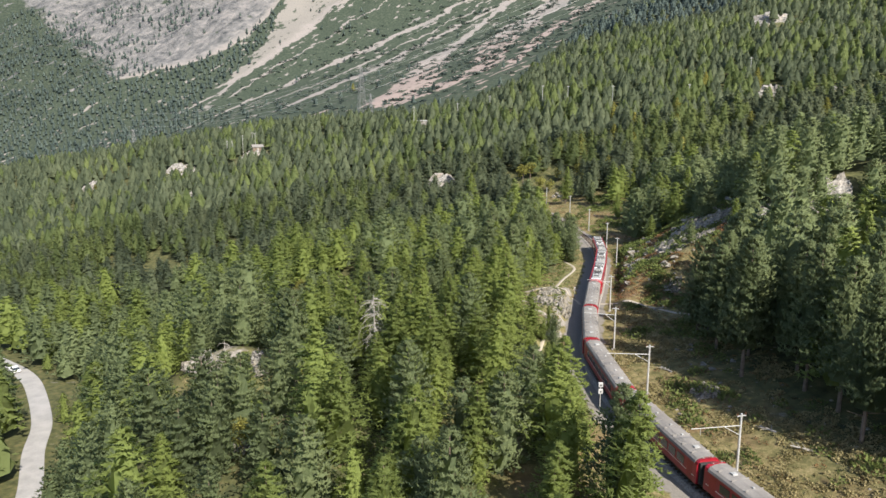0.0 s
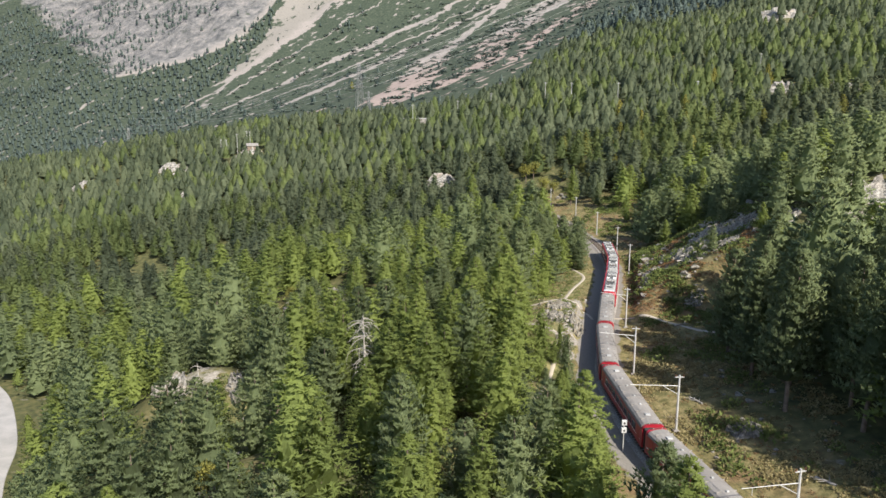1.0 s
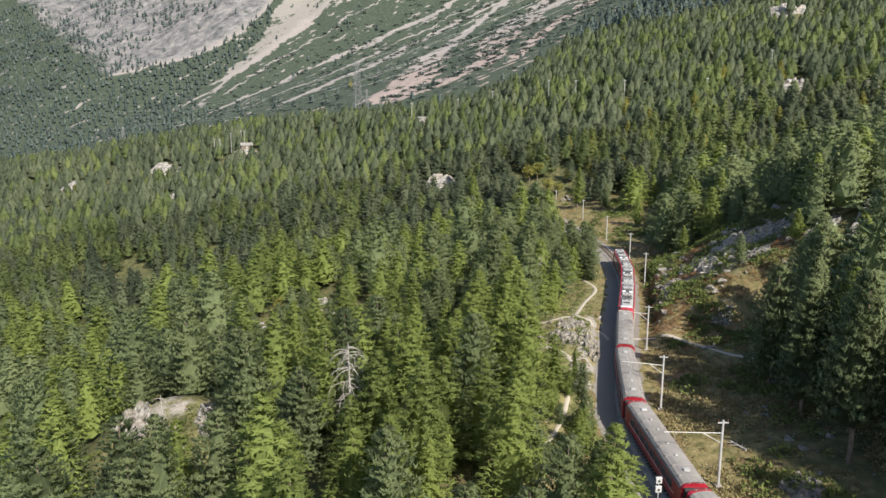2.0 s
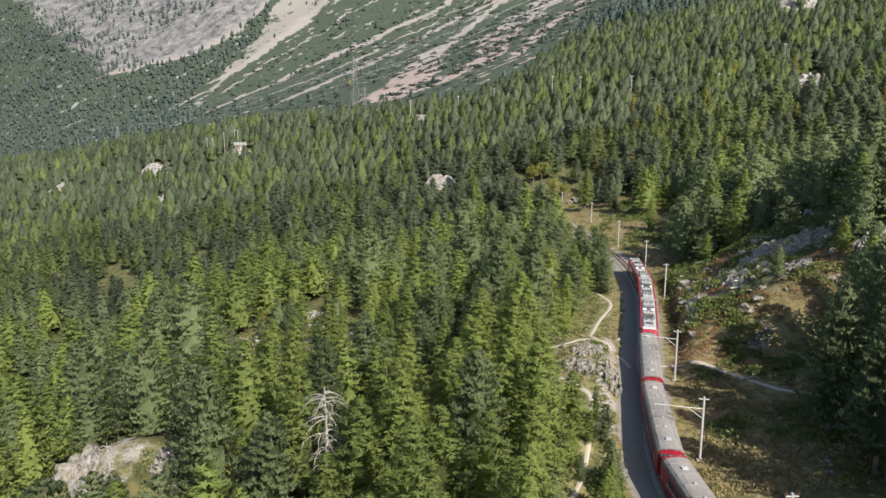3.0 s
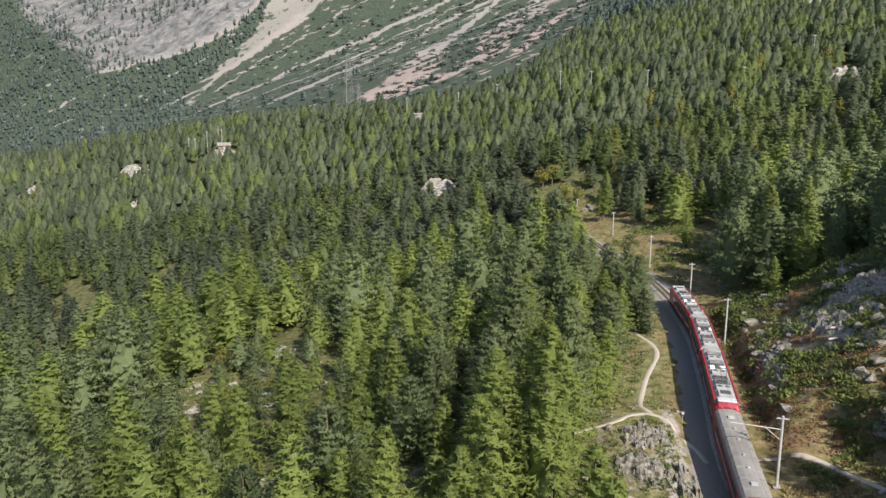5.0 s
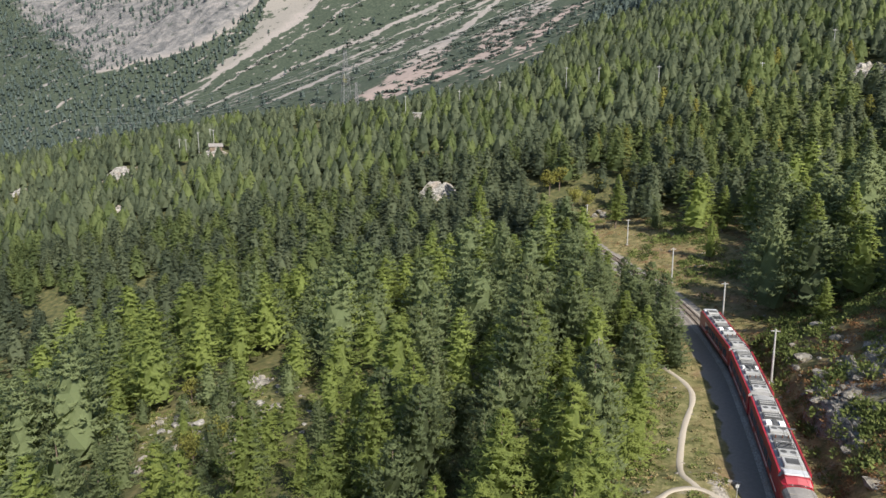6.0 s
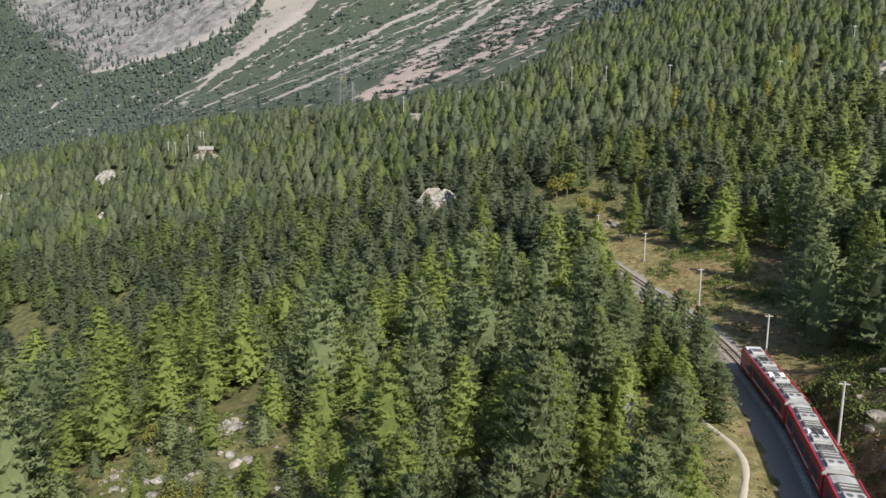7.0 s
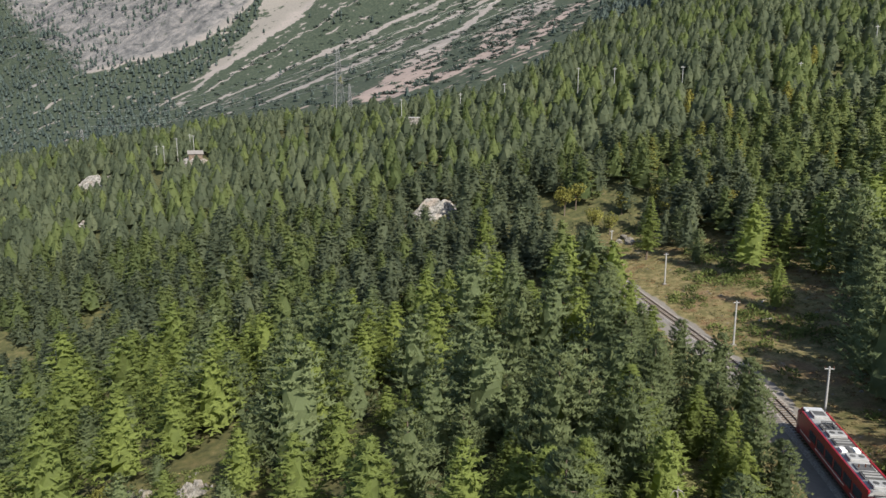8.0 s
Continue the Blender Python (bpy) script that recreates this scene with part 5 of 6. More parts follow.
def outcrop(cx, cy, rx, ry, turn, height, seed, label, blocks=90, n=52, stone="rock"):
    """Bedrock breaking through the slope: tilted angular blocks with cracks between, sunk into the ground at the rim."""
    r = np.random.default_rng(seed)
    a, b = np.meshgrid(np.linspace(-1, 1, n), np.linspace(-1, 1, n))
    a, b = a + r.normal(0, 0.008, a.shape), b + r.normal(0, 0.008, b.shape)
    seeds = r.uniform(-1.1, 1.1, (blocks, 2))
    wx, wy = a + 0.10 * fbm(a * 3, b * 3, seed), b + 0.10 * fbm(a * 3 + 9, b * 3, seed)
    far = np.hypot(wx[..., None] - seeds[:, 0], (wy[..., None] - seeds[:, 1]) * 1.0)
    order = np.argsort(far, -1)
    near, second = np.take_along_axis(far, order[..., :1], -1)[..., 0], np.take_along_axis(far, order[..., 1:2], -1)[..., 0]
    which = order[..., 0]
    lift, tx, ty = r.uniform(0.25, 1.0, blocks)[which], r.normal(0, 0.9, blocks)[which], r.normal(-0.4, 0.9, blocks)[which]
    h = lift + tx * (wx - seeds[which, 0]) + ty * (wy - seeds[which, 1]) - 0.35 * sstep(0.05, 0.0, second - near) + 0.26 * fbm(a * 7, b * 7, seed + 1)
    rim = np.hypot(a, b) + 0.5 * fbm(a * 2.5, b * 2.5, seed + 2)
    m = sstep(0.95, 0.72, rim)
    ca, sa = math.cos(turn), math.sin(turn)
    x, y = cx + a * rx * ca - b * ry * sa, cy + a * rx * sa + b * ry * ca
    z = land(x, y) + height * m * np.clip(h, 0.0, 1.6) - 0.5 * (1 - m)
    idx = np.arange(n * n).reshape(n, n)
    faces = np.stack([idx[:-1, :-1], idx[:-1, 1:], idx[1:, 1:], idx[1:, :-1]], -1).reshape(-1, 4)
    ob = mesh_object("rock_outcrop", np.stack([x, y, z], -1).reshape(-1, 3).tolist(), faces.tolist(), MAT[stone])
    return tagged(ob, label, "rock", "rock outcrops")


for i, (cx, cy, rx, ry, turn, height) in enumerate(((52.8, 157, 5.0, 8.0, 0.22, 1.15), (60.5, 158, 5.0, 6.0, 0.2, 1.3), (66, 155, 3.6, 3.5, 0.3, 1.2), (56.5, 145, 2.6, 3.6, 0.3, 1.0), (47, 134, 2.4, 1.6, 0.3, 0.5), (35.5, 86, 2.6, 2.0, 0.2, 0.6))):
    outcrop(cx, cy, rx, ry, turn, height, 900 + i, "jagged grey bedrock breaking through the slope above the railway")
outcrop(43.8, 154, 2.2, 9.5, -0.25, 0.75, 930, "dark rocky cut bank close beside the track")
outcrop(22.0, 134.5, 2.6, 3.6, -0.2, 0.8, 931, "low weathered grey rock mound by the footpath", 60, 44)
outcrop(20.0, 128.0, 2.4, 3.2, 0.5, 0.7, 936, "low weathered grey rock mound by the footpath", 60, 44)
outcrop(23.6, 126.0, 1.6, 4.5, -0.25, 0.9, 937, "broken brown rock edge beside the gravel", 60, 40)
for i, (cx, cy, half) in enumerate(OUTCROPS):
    outcrop(cx, cy - 0.35 * half, 1.15 * half, 0.75 * half, 0.5 * math.sin(3.0 * i), 0.26 * half, 950 + i, "pale sunlit rock face standing out of the forest", 34, 30, "pale_rock")
outcrop(75, 138, 8.0, 4.0, 0.15, 2.2, 980, "broad pale rock slab on the slope above the railway", 40, 44, "pale_rock")
outcrop(66, 141, 4.0, 2.2, 0.3, 1.2, 981, "broad pale rock slab on the slope above the railway", 30, 34, "pale_rock")
outcrop(-42.3, 115.5, 2.3, 3.2, 0.3, 1.7, 933, "pale lichened rock standing among the trees", stone="pale_rock")
outcrop(-25.5, 84.5, 2.6, 3.0, 0.5, 1.3, 935, "pale lichened rock standing among the trees", stone="pale_rock")
outcrop(-33, 116.8, 1.3, 2.2, 0.2, 1.1, 934, "pale lichened rock standing among the trees", stone="pale_rock")
for cx, cy, n, size, wide in ((52, 150, 6, 0.5, 4.0), (57, 142, 6, 0.6, 4.0), (46, 139, 5, 0.4, 4.0), (38.5, 92, 8, 0.4, 3.5), (37, 100, 6, 0.4, 3.0), (44, 112, 6, 0.5, 5.0)):
    for i in range(n):
        k = size * min(2.0, float(np.exp(rng.normal(-0.15, 0.5))))
        boulder(cx + rng.normal(0, wide * 0.7), cy + rng.normal(0, wide * 0.8), k * 1.35, k, k * 0.7, "angular grey granite rock on the slope above the railway", 0.5)
for i in range(70):
    k = min(1.3, 0.55 * float(np.exp(rng.normal(0, 0.5))))
    boulder(-34 + rng.normal(0, 7.5), 187 + rng.normal(0, 7.5), k * 1.5, k, k * 0.7, "pale lichened rock half sunk in the grassy glade", 0.45, PALE_ROCKS)
outcrop(-31, 199, 2.6, 1.8, 0.2, 1.1, 940, "pale lichened ledge at the top of the glade", 30, 30, "pale_rock")
outcrop(-39, 175.5, 2.6, 1.6, 0.1, 0.9, 941, "pale lichened ledge in the grassy glade", 30, 30, "pale_rock")
outcrop(-17, 139.5, 2.4, 1.6, 0.3, 1.4, 942, "pale smooth rock between the trees", 16, 30, "pale_rock")
for i in range(150):
    by = rng.uniform(138, 176)
    bu = 6.0 + 26.0 * rng.uniform(0, 1) ** 1.3
    k = min(1.15, 0.62 * float(np.exp(rng.normal(-0.2, 0.5))))
    boulder(float(track_x(by)) + bu, by, k * 1.5, k, k * 0.8, "angular grey rock tumbled over the russet knoll", 0.46)
for i in range(5):
    k = rng.uniform(0.3, 0.8)
    boulder(20 + rng.normal(0, 2.8), 131 + rng.normal(0, 5), k * 1.3, k, k * 0.55, "weathered grey rock on the open hump by the path")
for cx, cy, n, size in ((-42, 118, 4, 1.7), (-35, 115, 3, 1.5), (-22, 106, 2, 0.9), (-38, 199, 5, 1.0), (-50, 201, 5, 1.1), (-44, 190, 4, 0.8), (-18, 141, 3, 0.7), (-33, 146, 3, 0.8), (-21.5, 103, 3, 0.6), (-27, 96, 3, 0.6), (-31, 104, 3, 0.7), (-6.5, 183, 2, 0.9), (50, 294, 4, 1.4), (112, 209, 3, 2.4), (62, 168, 3, 1.4)):
    for i in range(n):
        k = size * rng.uniform(0.5, 1.2)
        boulder(cx + rng.normal(0, size * 1.3), cy + rng.normal(0, size * 0.9), k * 1.35, k, k * 0.85, "sunlit pale granite boulder between the trees", 0.3)


def scattered(name, label, category, places, model, material, squash=(0.7, 1.3), flat=1.0):
    """Small things past counting, joined."""
    mv, mt = model
    n = len(places)
    a = rng.uniform(0, 6.28, n)
    ca, sa = np.cos(a)[:, None], np.sin(a)[:, None]
    k = places[:, 3:4]
    kz = k * rng.uniform(*squash, (n, 1)) * flat
    out = np.stack([(mv[:, 0] * ca - mv[:, 1] * sa) * k + places[:, :1], (mv[:, 0] * sa + mv[:, 1] * ca) * k + places[:, 1:2], mv[:, 2] * kz + places[:, 2:3]], -1)
    tris = (mt[None] + (np.arange(n) * len(mv))[:, None, None]).reshape(-1, 3)
    me = tri_mesh(name, out.reshape(-1, 3), tris, material, np.repeat(rng.uniform(0, 1, n), len(mv)))
    return tagged(new(name, me), label, category, kind="stuff")


def dome(count, seed, blade):
    """A shrub: leafy sprays over a low dome."""
    r = np.random.default_rng(seed)
    n = r.normal(0, 1, (count, 3))
    n[:, 2] = np.abs(n[:, 2]) * 0.9 + 0.05
    n /= np.linalg.norm(n, axis=1, keepdims=True)
    c = n * r.uniform(0.6, 1.0, (count, 1)) * np.array([1, 1, 0.75])
    way = n + r.normal(0, 0.5, n.shape)
    way /= np.linalg.norm(way, axis=1, keepdims=True)
    side = np.cross(way, r.normal(0, 1, n.shape))
    side /= np.linalg.norm(side, axis=1, keepdims=True)
    size = blade * r.uniform(0.7, 1.3, (count, 1))
    v = np.stack([c - side * size * 0.4, c + side * size * 0.4, c + way * size], 1)
    ng = np.cross(v[:, 1] - v[:, 0], v[:, 2] - v[:, 0])
    flip = (ng * n).sum(1) < 0
    v[flip] = v[flip][:, [0, 2, 1]]
    return v.reshape(-1, 3), np.arange(count * 3).reshape(-1, 3)


def spots(n, x0, x1, y0, y1, test, lo, hi):
    x, y = rng.uniform(x0, x1, n), rng.uniform(y0, y1, n)
    ok = test(x, y)
    x, y = x[ok], y[ok]
    return np.stack([x, y, land(x, y) - 0.08, rng.uniform(lo, hi, x.shape) ** 1.0], 1)


def off_path(x, y):
    return np.min([to_line(x, y, q) for q in FOOTPATHS], axis=0) > 1.3


def bank(x, y):
    u = x - track_x(y)
    return (u > 4.2) & (u < 22 + 16 * (y > 190)) & off_path(x, y) & (fbm(x / 7, y / 7, 15) > -0.12 + 0.20 * (y < 112) + 0.5 * ((y > 116) & (y < 136)) + 0.30 * ((y >= 136) & (y < 180)) + 0.26 * (y > 195))


def hump(x, y):
    u = x - track_x(y)
    return (u < -7) & (u > -22) & off_path(x, y) & (fbm(x / 6, y / 6, 16) > 0.08)


def glade(x, y):
    ok = np.zeros(x.shape, bool)
    for cx, cy, rx, ry in DRY:
        ok |= ((x - cx) / rx) ** 2 + ((y - cy) / ry) ** 2 < 1.3
    return ok & (fbm(x / 5, y / 5, 17) > -0.05)


def slope_patch(x, y):
    u = x - track_x(y)
    return (u > 4.5) & (u < 36) & off_path(x, y) & (fbm(x / 5, y / 5, 25) > 0.02)


def low_bank(x, y):
    u = x - track_x(y)
    return (u < -4.8) & (u > -15) & off_path(x, y) & (fbm(x / 5, y / 5, 27) > -0.15)


def mound_patch(x, y):
    u = x - track_x(y)
    return (u < -6) & off_path(x, y) & (fbm(x / 3, y / 3, 26) > 0.12)


scattered("shrubs", "low green juniper and alpenrose shrubs on the bank", "shrubs", np.vstack([
    spots(5600, 25, 75, 40, 300, bank, 0.45, 1.5), spots(3000, 36, 72, 126, 182, slope_patch, 0.4, 1.3), spots(900, 12, 28, 108, 146, mound_patch, 0.25, 0.75), spots(900, 4, 28, 74, 113, low_bank, 0.5, 1.4), spots(1100, 0, 42, 90, 200, hump, 0.35, 0.9), spots(3400, -78, 5, 76, 218, glade, 0.3, 0.9)]), dome(54, 5, 0.30), MAT["shrub"])
sx, sy = rng.uniform(-420, 330, 26000), rng.uniform(700, 1420, 26000)
ss, st = across(sx, sy)
edge = np.zeros(sx.shape)
for rows in CHUTES:
    edge = np.maximum(edge, np.exp(-((np.abs(ss - bent(st, rows)) / bent(st, rows, 2)) / 1.25) ** 2) * (st > rows[0][0]))
keep = (mountain(sx, sy) > hill(sx, sy) + 3) & (ss > -1110) & (rng.uniform(0, 1, sx.shape) < 0.10 + 0.26 * edge) & (vnoise(ss / 16, st / 60, 92) * 0.7 + vnoise(sx / 7, sy / 7, 93) * 0.3 > 0.47)
sx, sy = sx[keep], sy[keep]
scattered("mountain_scrub", "dark creeping mountain pine clumps on the scree", "shrubs", np.stack([sx, sy, land(sx, sy) - 0.3, rng.uniform(1.6, 4.2, sx.shape)], 1), dome(20, 8, 1.0), MAT["hazed_pine"], flat=0.55)
RUST = foliage("russet_undergrowth", (0.07, 0.035, 0.02), (0.15, 0.075, 0.035), (0.26, 0.16, 0.07), "tint", 0.2)
scattered("undergrowth", "russet and straw-coloured autumn undergrowth", "undergrowth", np.vstack([
    spots(6000, 25, 90, 40, 300, lambda x, y: (x - track_x(y) > 3.6) & (x - track_x(y) < 24 + 16 * (y > 190)) & off_path(x, y), 0.2, 0.6),
    spots(5000, 36, 72, 126, 182, lambda x, y: (x - track_x(y) > 4.2) & (x - track_x(y) < 32) & off_path(x, y) & (fbm(x / 6, y / 6, 28) > -0.15), 0.3, 0.8),
    spots(900, 0, 42, 90, 200, lambda x, y: (x - track_x(y) < -6.6) & (x - track_x(y) > -20) & off_path(x, y), 0.15, 0.45)]), dome(28, 6, 0.34), RUST, flat=0.7)
MEADOW = foliage("meadow_grass", (0.05, 0.065, 0.02), (0.10, 0.115, 0.04), (0.19, 0.19, 0.075), "tint", 0.3)
scattered("meadow_grass", "tufts of olive green alpine grass in the glades", "grass", np.vstack([
    spots(14000, -78, 5, 76, 224, glade, 0.25, 0.6), spots(5200, 0, 42, 92, 215, lambda x, y: (x - track_x(y) < -5.4) & (x - track_x(y) > -19) & off_path(x, y) & (fbm(x / 5, y / 5, 29) > -0.1), 0.18, 0.45)]), dome(11, 9, 0.8), MEADOW, flat=0.7)
STRAW = foliage("dry_grass", (0.115, 0.102, 0.044), (0.215, 0.182, 0.088), (0.33, 0.275, 0.145), "tint", 0.3)
scattered("dry_grass", "tufts of dry ochre grass", "grass", np.vstack([
    spots(5600, 25, 75, 40, 305, lambda x, y: (x - track_x(y) > 3.2) & (x - track_x(y) < 22 + 10 * (y > 195)) & off_path(x, y), 0.2, 0.5),
    spots(9000, 25, 50, 44, 128, lambda x, y: (x - track_x(y) > 3.6) & (x - track_x(y) < 24) & off_path(x, y) & (fbm(x / 6, y / 6, 33) > -0.1), 0.25, 0.65),
    spots(4200, -78, 5, 76, 218, glade, 0.25, 0.6), spots(7000, 0, 42, 90, 215, lambda x, y: (x - track_x(y) < -5.4) & (x - track_x(y) > -20) & off_path(x, y), 0.18, 0.5)]), dome(22, 7, 0.5), STRAW, flat=0.8)
small = bmesh.new()
bmesh.ops.create_icosphere(small, subdivisions=1, radius=1.0)
pebble = (np.array([v.co * (1 + 0.25 * noise.noise(v.co * 3)) for v in small.verts]), np.array([[v.index for v in f.verts] for f in small.faces]))
small.free()
scattered("stones", "loose grey stones on the banks", "stones", np.vstack([
    spots(700, 25, 70, 40, 300, lambda x, y: (x - track_x(y) > 3.5) & (x - track_x(y) < 26), 0.08, 0.36),
    spots(420, 5, 42, 100, 200, lambda x, y: (x - track_x(y) < -5.5) & (x - track_x(y) > -19), 0.08, 0.34),
    spots(1500, -78, 5, 76, 218, glade, 0.12, 0.5)]), pebble, MAT["rock"], flat=0.7)

# ---- dead trees and logs ----


def dead_tree(x, y, top, label, limbs=60, spread_out=3.4):
    z = float(land(x, y))
    h = top - z
    tree = thing("dead_tree", label, "tree", Matrix.Translation((x, y, z)))
    bm = bmesh.new()
    tube(bm, (0, 0, -0.4), (0.12, 0.05, h * 0.5), 0.24, 0.16, 8)
    tube(bm, (0.12, 0.05, h * 0.5), (0.0, 0.0, h), 0.16, 0.03, 7)
    part("trunk", bm, MAT["dead_wood"], tree)
    for i in range(limbs):
        bm = bmesh.new()
        f = rng.uniform(0.45, 0.97)
        a = rng.uniform(0, 6.28)
        q = spread_out * (1.0 - 0.55 * f ** 8) * rng.uniform(0.3, 1.0) + 0.2
        p0 = Vector((0, 0, h * f))
        way = Vector((math.cos(a), math.sin(a), rng.uniform(-0.15, 0.30)))
        thick = 0.055
        for j in range(4):
            p1 = p0 + way * (q / 4) * rng.uniform(0.8, 1.2)
            tube(bm, p0, p1, thick, thick * 0.72, 5)
            twig = Vector((way.x + rng.normal(0, 0.6), way.y + rng.normal(0, 0.6), way.z - 0.5)).normalized()
            tube(bm, p1, p1 + twig * q * rng.uniform(0.15, 0.3), thick * 0.45, 0.008, 4)
            way = (way + Vector((rng.normal(0, 0.28), rng.normal(0, 0.28), rng.uniform(-0.75, -0.2)))).normalized()
            p0, thick = p1, thick * 0.72
        part("limb", bm, MAT["dead_wood"], tree)
    return tree


dead_tree(-10.5, 101.8, 8.6, "bleached dead tree with drooping bare limbs among pines", 70, 3.8)
dead_tree(-37, 111, -1.8, "small grey dead tree beside pale rocks", 26, 1.5)
dead_tree(21.5, 168, 6.0, "grey half-dead tree at the forest edge", 30, 1.8)


def fallen_log(x, y, length, turn):
    z = float(land(x, y))
    log = thing("fallen_log", "bleached fallen log with broken branches on the bank", "log", Matrix.Translation((x, y, z + 0.12)) @ Matrix.Rotation(turn, 4, "Z"), "fallen logs")
    part("stem", tube(bmesh.new(), (-length / 2, 0, 0.02), (length / 2, 0, 0.1), 0.15, 0.08, 8), MAT["dead_wood"], log)
    for i in range(4):
        q = -length / 2 + length * (0.3 + 0.18 * i)
        part("branch", tube(bmesh.new(), (q, 0, 0.05), (q + 0.5, rng.choice((-0.8, 0.8)), rng.uniform(0.05, 0.5)), 0.045, 0.015, 5), MAT["dead_wood"], log)


for x, y, l, a in ((41.5, 125.7, 2.4, 0.4), (42.8, 127.0, 1.8, 1.2), (39.6, 68.8, 3.0, 2.6), (38.0, 74, 2.0, 2.2), (50.5, 150, 4.0, 0.3), (52, 152.5, 3.2, 0.1), (47.5, 148, 2.6, 0.9), (58, 156, 4.2, 0.5), (57, 228, 3, 0.3), (60, 236, 2.6, 1.0), (53, 291, 2.6, 0.2), (33, 95, 2.2, 2.0)):
    fallen_log(x, y, l, a)

# ---- broadleaf trees turning colour at the edge of the clearing ----


def broadleaf_crown(seed, clumps=16, leaves=70):
    """Leafy clumps round a loose crown, height 1."""
    r = np.random.default_rng(seed)
    at = r.normal(0, 1, (clumps, 3))
    at /= np.linalg.norm(at, axis=1, keepdims=True)
    at = at * r.uniform(0.35, 1.0, (clumps, 1)) * np.array([0.30, 0.30, 0.30]) + np.array([0, 0, 0.64])
    n = r.normal(0, 1, (clumps, leaves, 3))
    n /= np.linalg.norm(n, axis=2, keepdims=True)
    c = at[:, None] + n * r.uniform(0.6, 1.0, (clumps, leaves, 1)) * r.uniform(0.10, 0.17, (clumps, 1, 1))
    way = n + r.normal(0, 0.7, n.shape)
    way /= np.linalg.norm(way, axis=2, keepdims=True)
    side = np.cross(way, r.normal(0, 1, n.shape))
    side /= np.linalg.norm(side, axis=2, keepdims=True)
    size = r.uniform(0.030, 0.055, (clumps, leaves, 1))
    v = np.stack([c - side * size * 0.5, c + side * size * 0.5, c + way * size], 2).reshape(-1, 3, 3)
    out = (n * 0.7 + np.array([0, 0, 0.5])).reshape(-1, 3)
    flip = (np.cross(v[:, 1] - v[:, 0], v[:, 2] - v[:, 0]) * out).sum(1) < 0
    v[flip] = v[flip][:, [0, 2, 1]]
    out /= np.linalg.norm(out, axis=1, keepdims=True)
    return tri_mesh("broadleaf_crown", v.reshape(-1, 3), np.arange(len(v) * 3).reshape(-1, 3), MAT["autumn"], None, np.repeat(out, 3, 0))


def broadleaf_trunk(seed):
    r = np.random.default_rng(seed)
    bm = bmesh.new()
    tube(bm, (0, 0, -0.05), (0.01, 0, 0.36), 0.022, 0.016, 7)
    for i in range(7):
        a = r.uniform(0, 6.28)
        q = r.uniform(0.12, 0.25)
        tube(bm, (0.01, 0, 0.30 + 0.02 * i), (math.cos(a) * q, math.sin(a) * q, 0.55 + r.uniform(0, 0.25)), 0.010, 0.003, 5)
    me = bpy.data.meshes.new("broadleaf_trunk")
    bm.to_mesh(me)
    bm.free()
    me.materials.append(MAT["bark"])
    return me


LEAFY = [(broadleaf_crown(500 + i), broadleaf_trunk(510 + i)) for i in range(4)]
for i, (x, y, h) in enumerate(((40.5, 313.8, 9), (43.1, 301.8, 7.5), (47.3, 299.7, 6.5), (61.2, 303.9, 8), (58.4, 286.4, 5.5), (37, 312.3, 9), (61.8, 297.2, 7.5), (52, 306, 7), (76.4, 293.7, 7), (77.7, 283.1, 7.5), (87, 282.8, 8), (46, 322, 8),
                               (-39.1, 150.8, 5.5), (-34.1, 151.1, 5), (-25.1, 150.8, 5.5), (-19.9, 153.8, 5), (-42, 196, 5), (-33, 171, 4.6), (-29.5, 172.5, 4.8), (-26.5, 174, 4), (-36.5, 169.5, 4.2), (-31.5, 168.5, 4), (7.2, 136.5, 7), (-25.6, 81.7, 5.5), (-22.8, 108.7, 5))):
    leafy = thing("broadleaf_tree", "yellowing broadleaf tree with a loose rounded crown", "tree", Matrix.Translation((x, y, float(land(x, y)))) @ Matrix.Rotation(2.4 * i, 4, "Z") @ Matrix.Diagonal((h, h, h, 1)), "autumn trees")
    new("trunk", LEAFY[i % 4][1]).parent = leafy
    new("crown", LEAFY[i % 4][0]).parent = leafy

# ---- autumn larches ----
for x, y, h in ((135.6, 304, 9), (168, 303, 9), (133, 250, 7), (150, 262, 6), (-120, 930, 11), (112, 330, 7), (-233, 455, 9), (72, 296, 6.5), (92, 372, 7), (66, 328, 7), (76, 316, 5.5), (83, 333, 7), (57, 333, 6), (96, 345, 7.5), (89, 320, 6), (150, 398, 8), (171, 379, 8), (121, 358, 7), (105, 300, 6)):
    z = float(land(x, y))
    h = h + 4.5 if 290 < y < 420 else h
    crown = NEAR["larch"][int(rng.integers(6))][0].copy()
    crown.materials.clear()
    crown.materials.append(MAT["autumn"])
    k = h / H0
    tree = thing("autumn_larch", "golden yellow larch in autumn colour among green conifers", "tree", Matrix.Translation((x, y, z - 0.1)) @ Matrix.Diagonal((k * 1.15, k * 1.15, k, 1)), "autumn trees")
    new("trunk", NEAR["larch"][0][1]).parent = tree
    new("crown", crown).parent = tree

# ---- far poles, power pylons and a hut ----


def line_pole(x, y, h):
    z = float(land(x, y))
    pole = thing("line_pole", "thin pale line pole standing between the trees", "pole", Matrix.Translation((x, y, z)), "distant line poles")
    part("shaft", tube(bmesh.new(), (0, 0, -0.5), (0, 0, h), 0.15, 0.11, 8), MAT["mast"], pole)
    part("crossbar", box(bmesh.new(), -0.9, 0.9, -0.07, 0.07, h - 0.6, h - 0.45), MAT["mast"], pole)


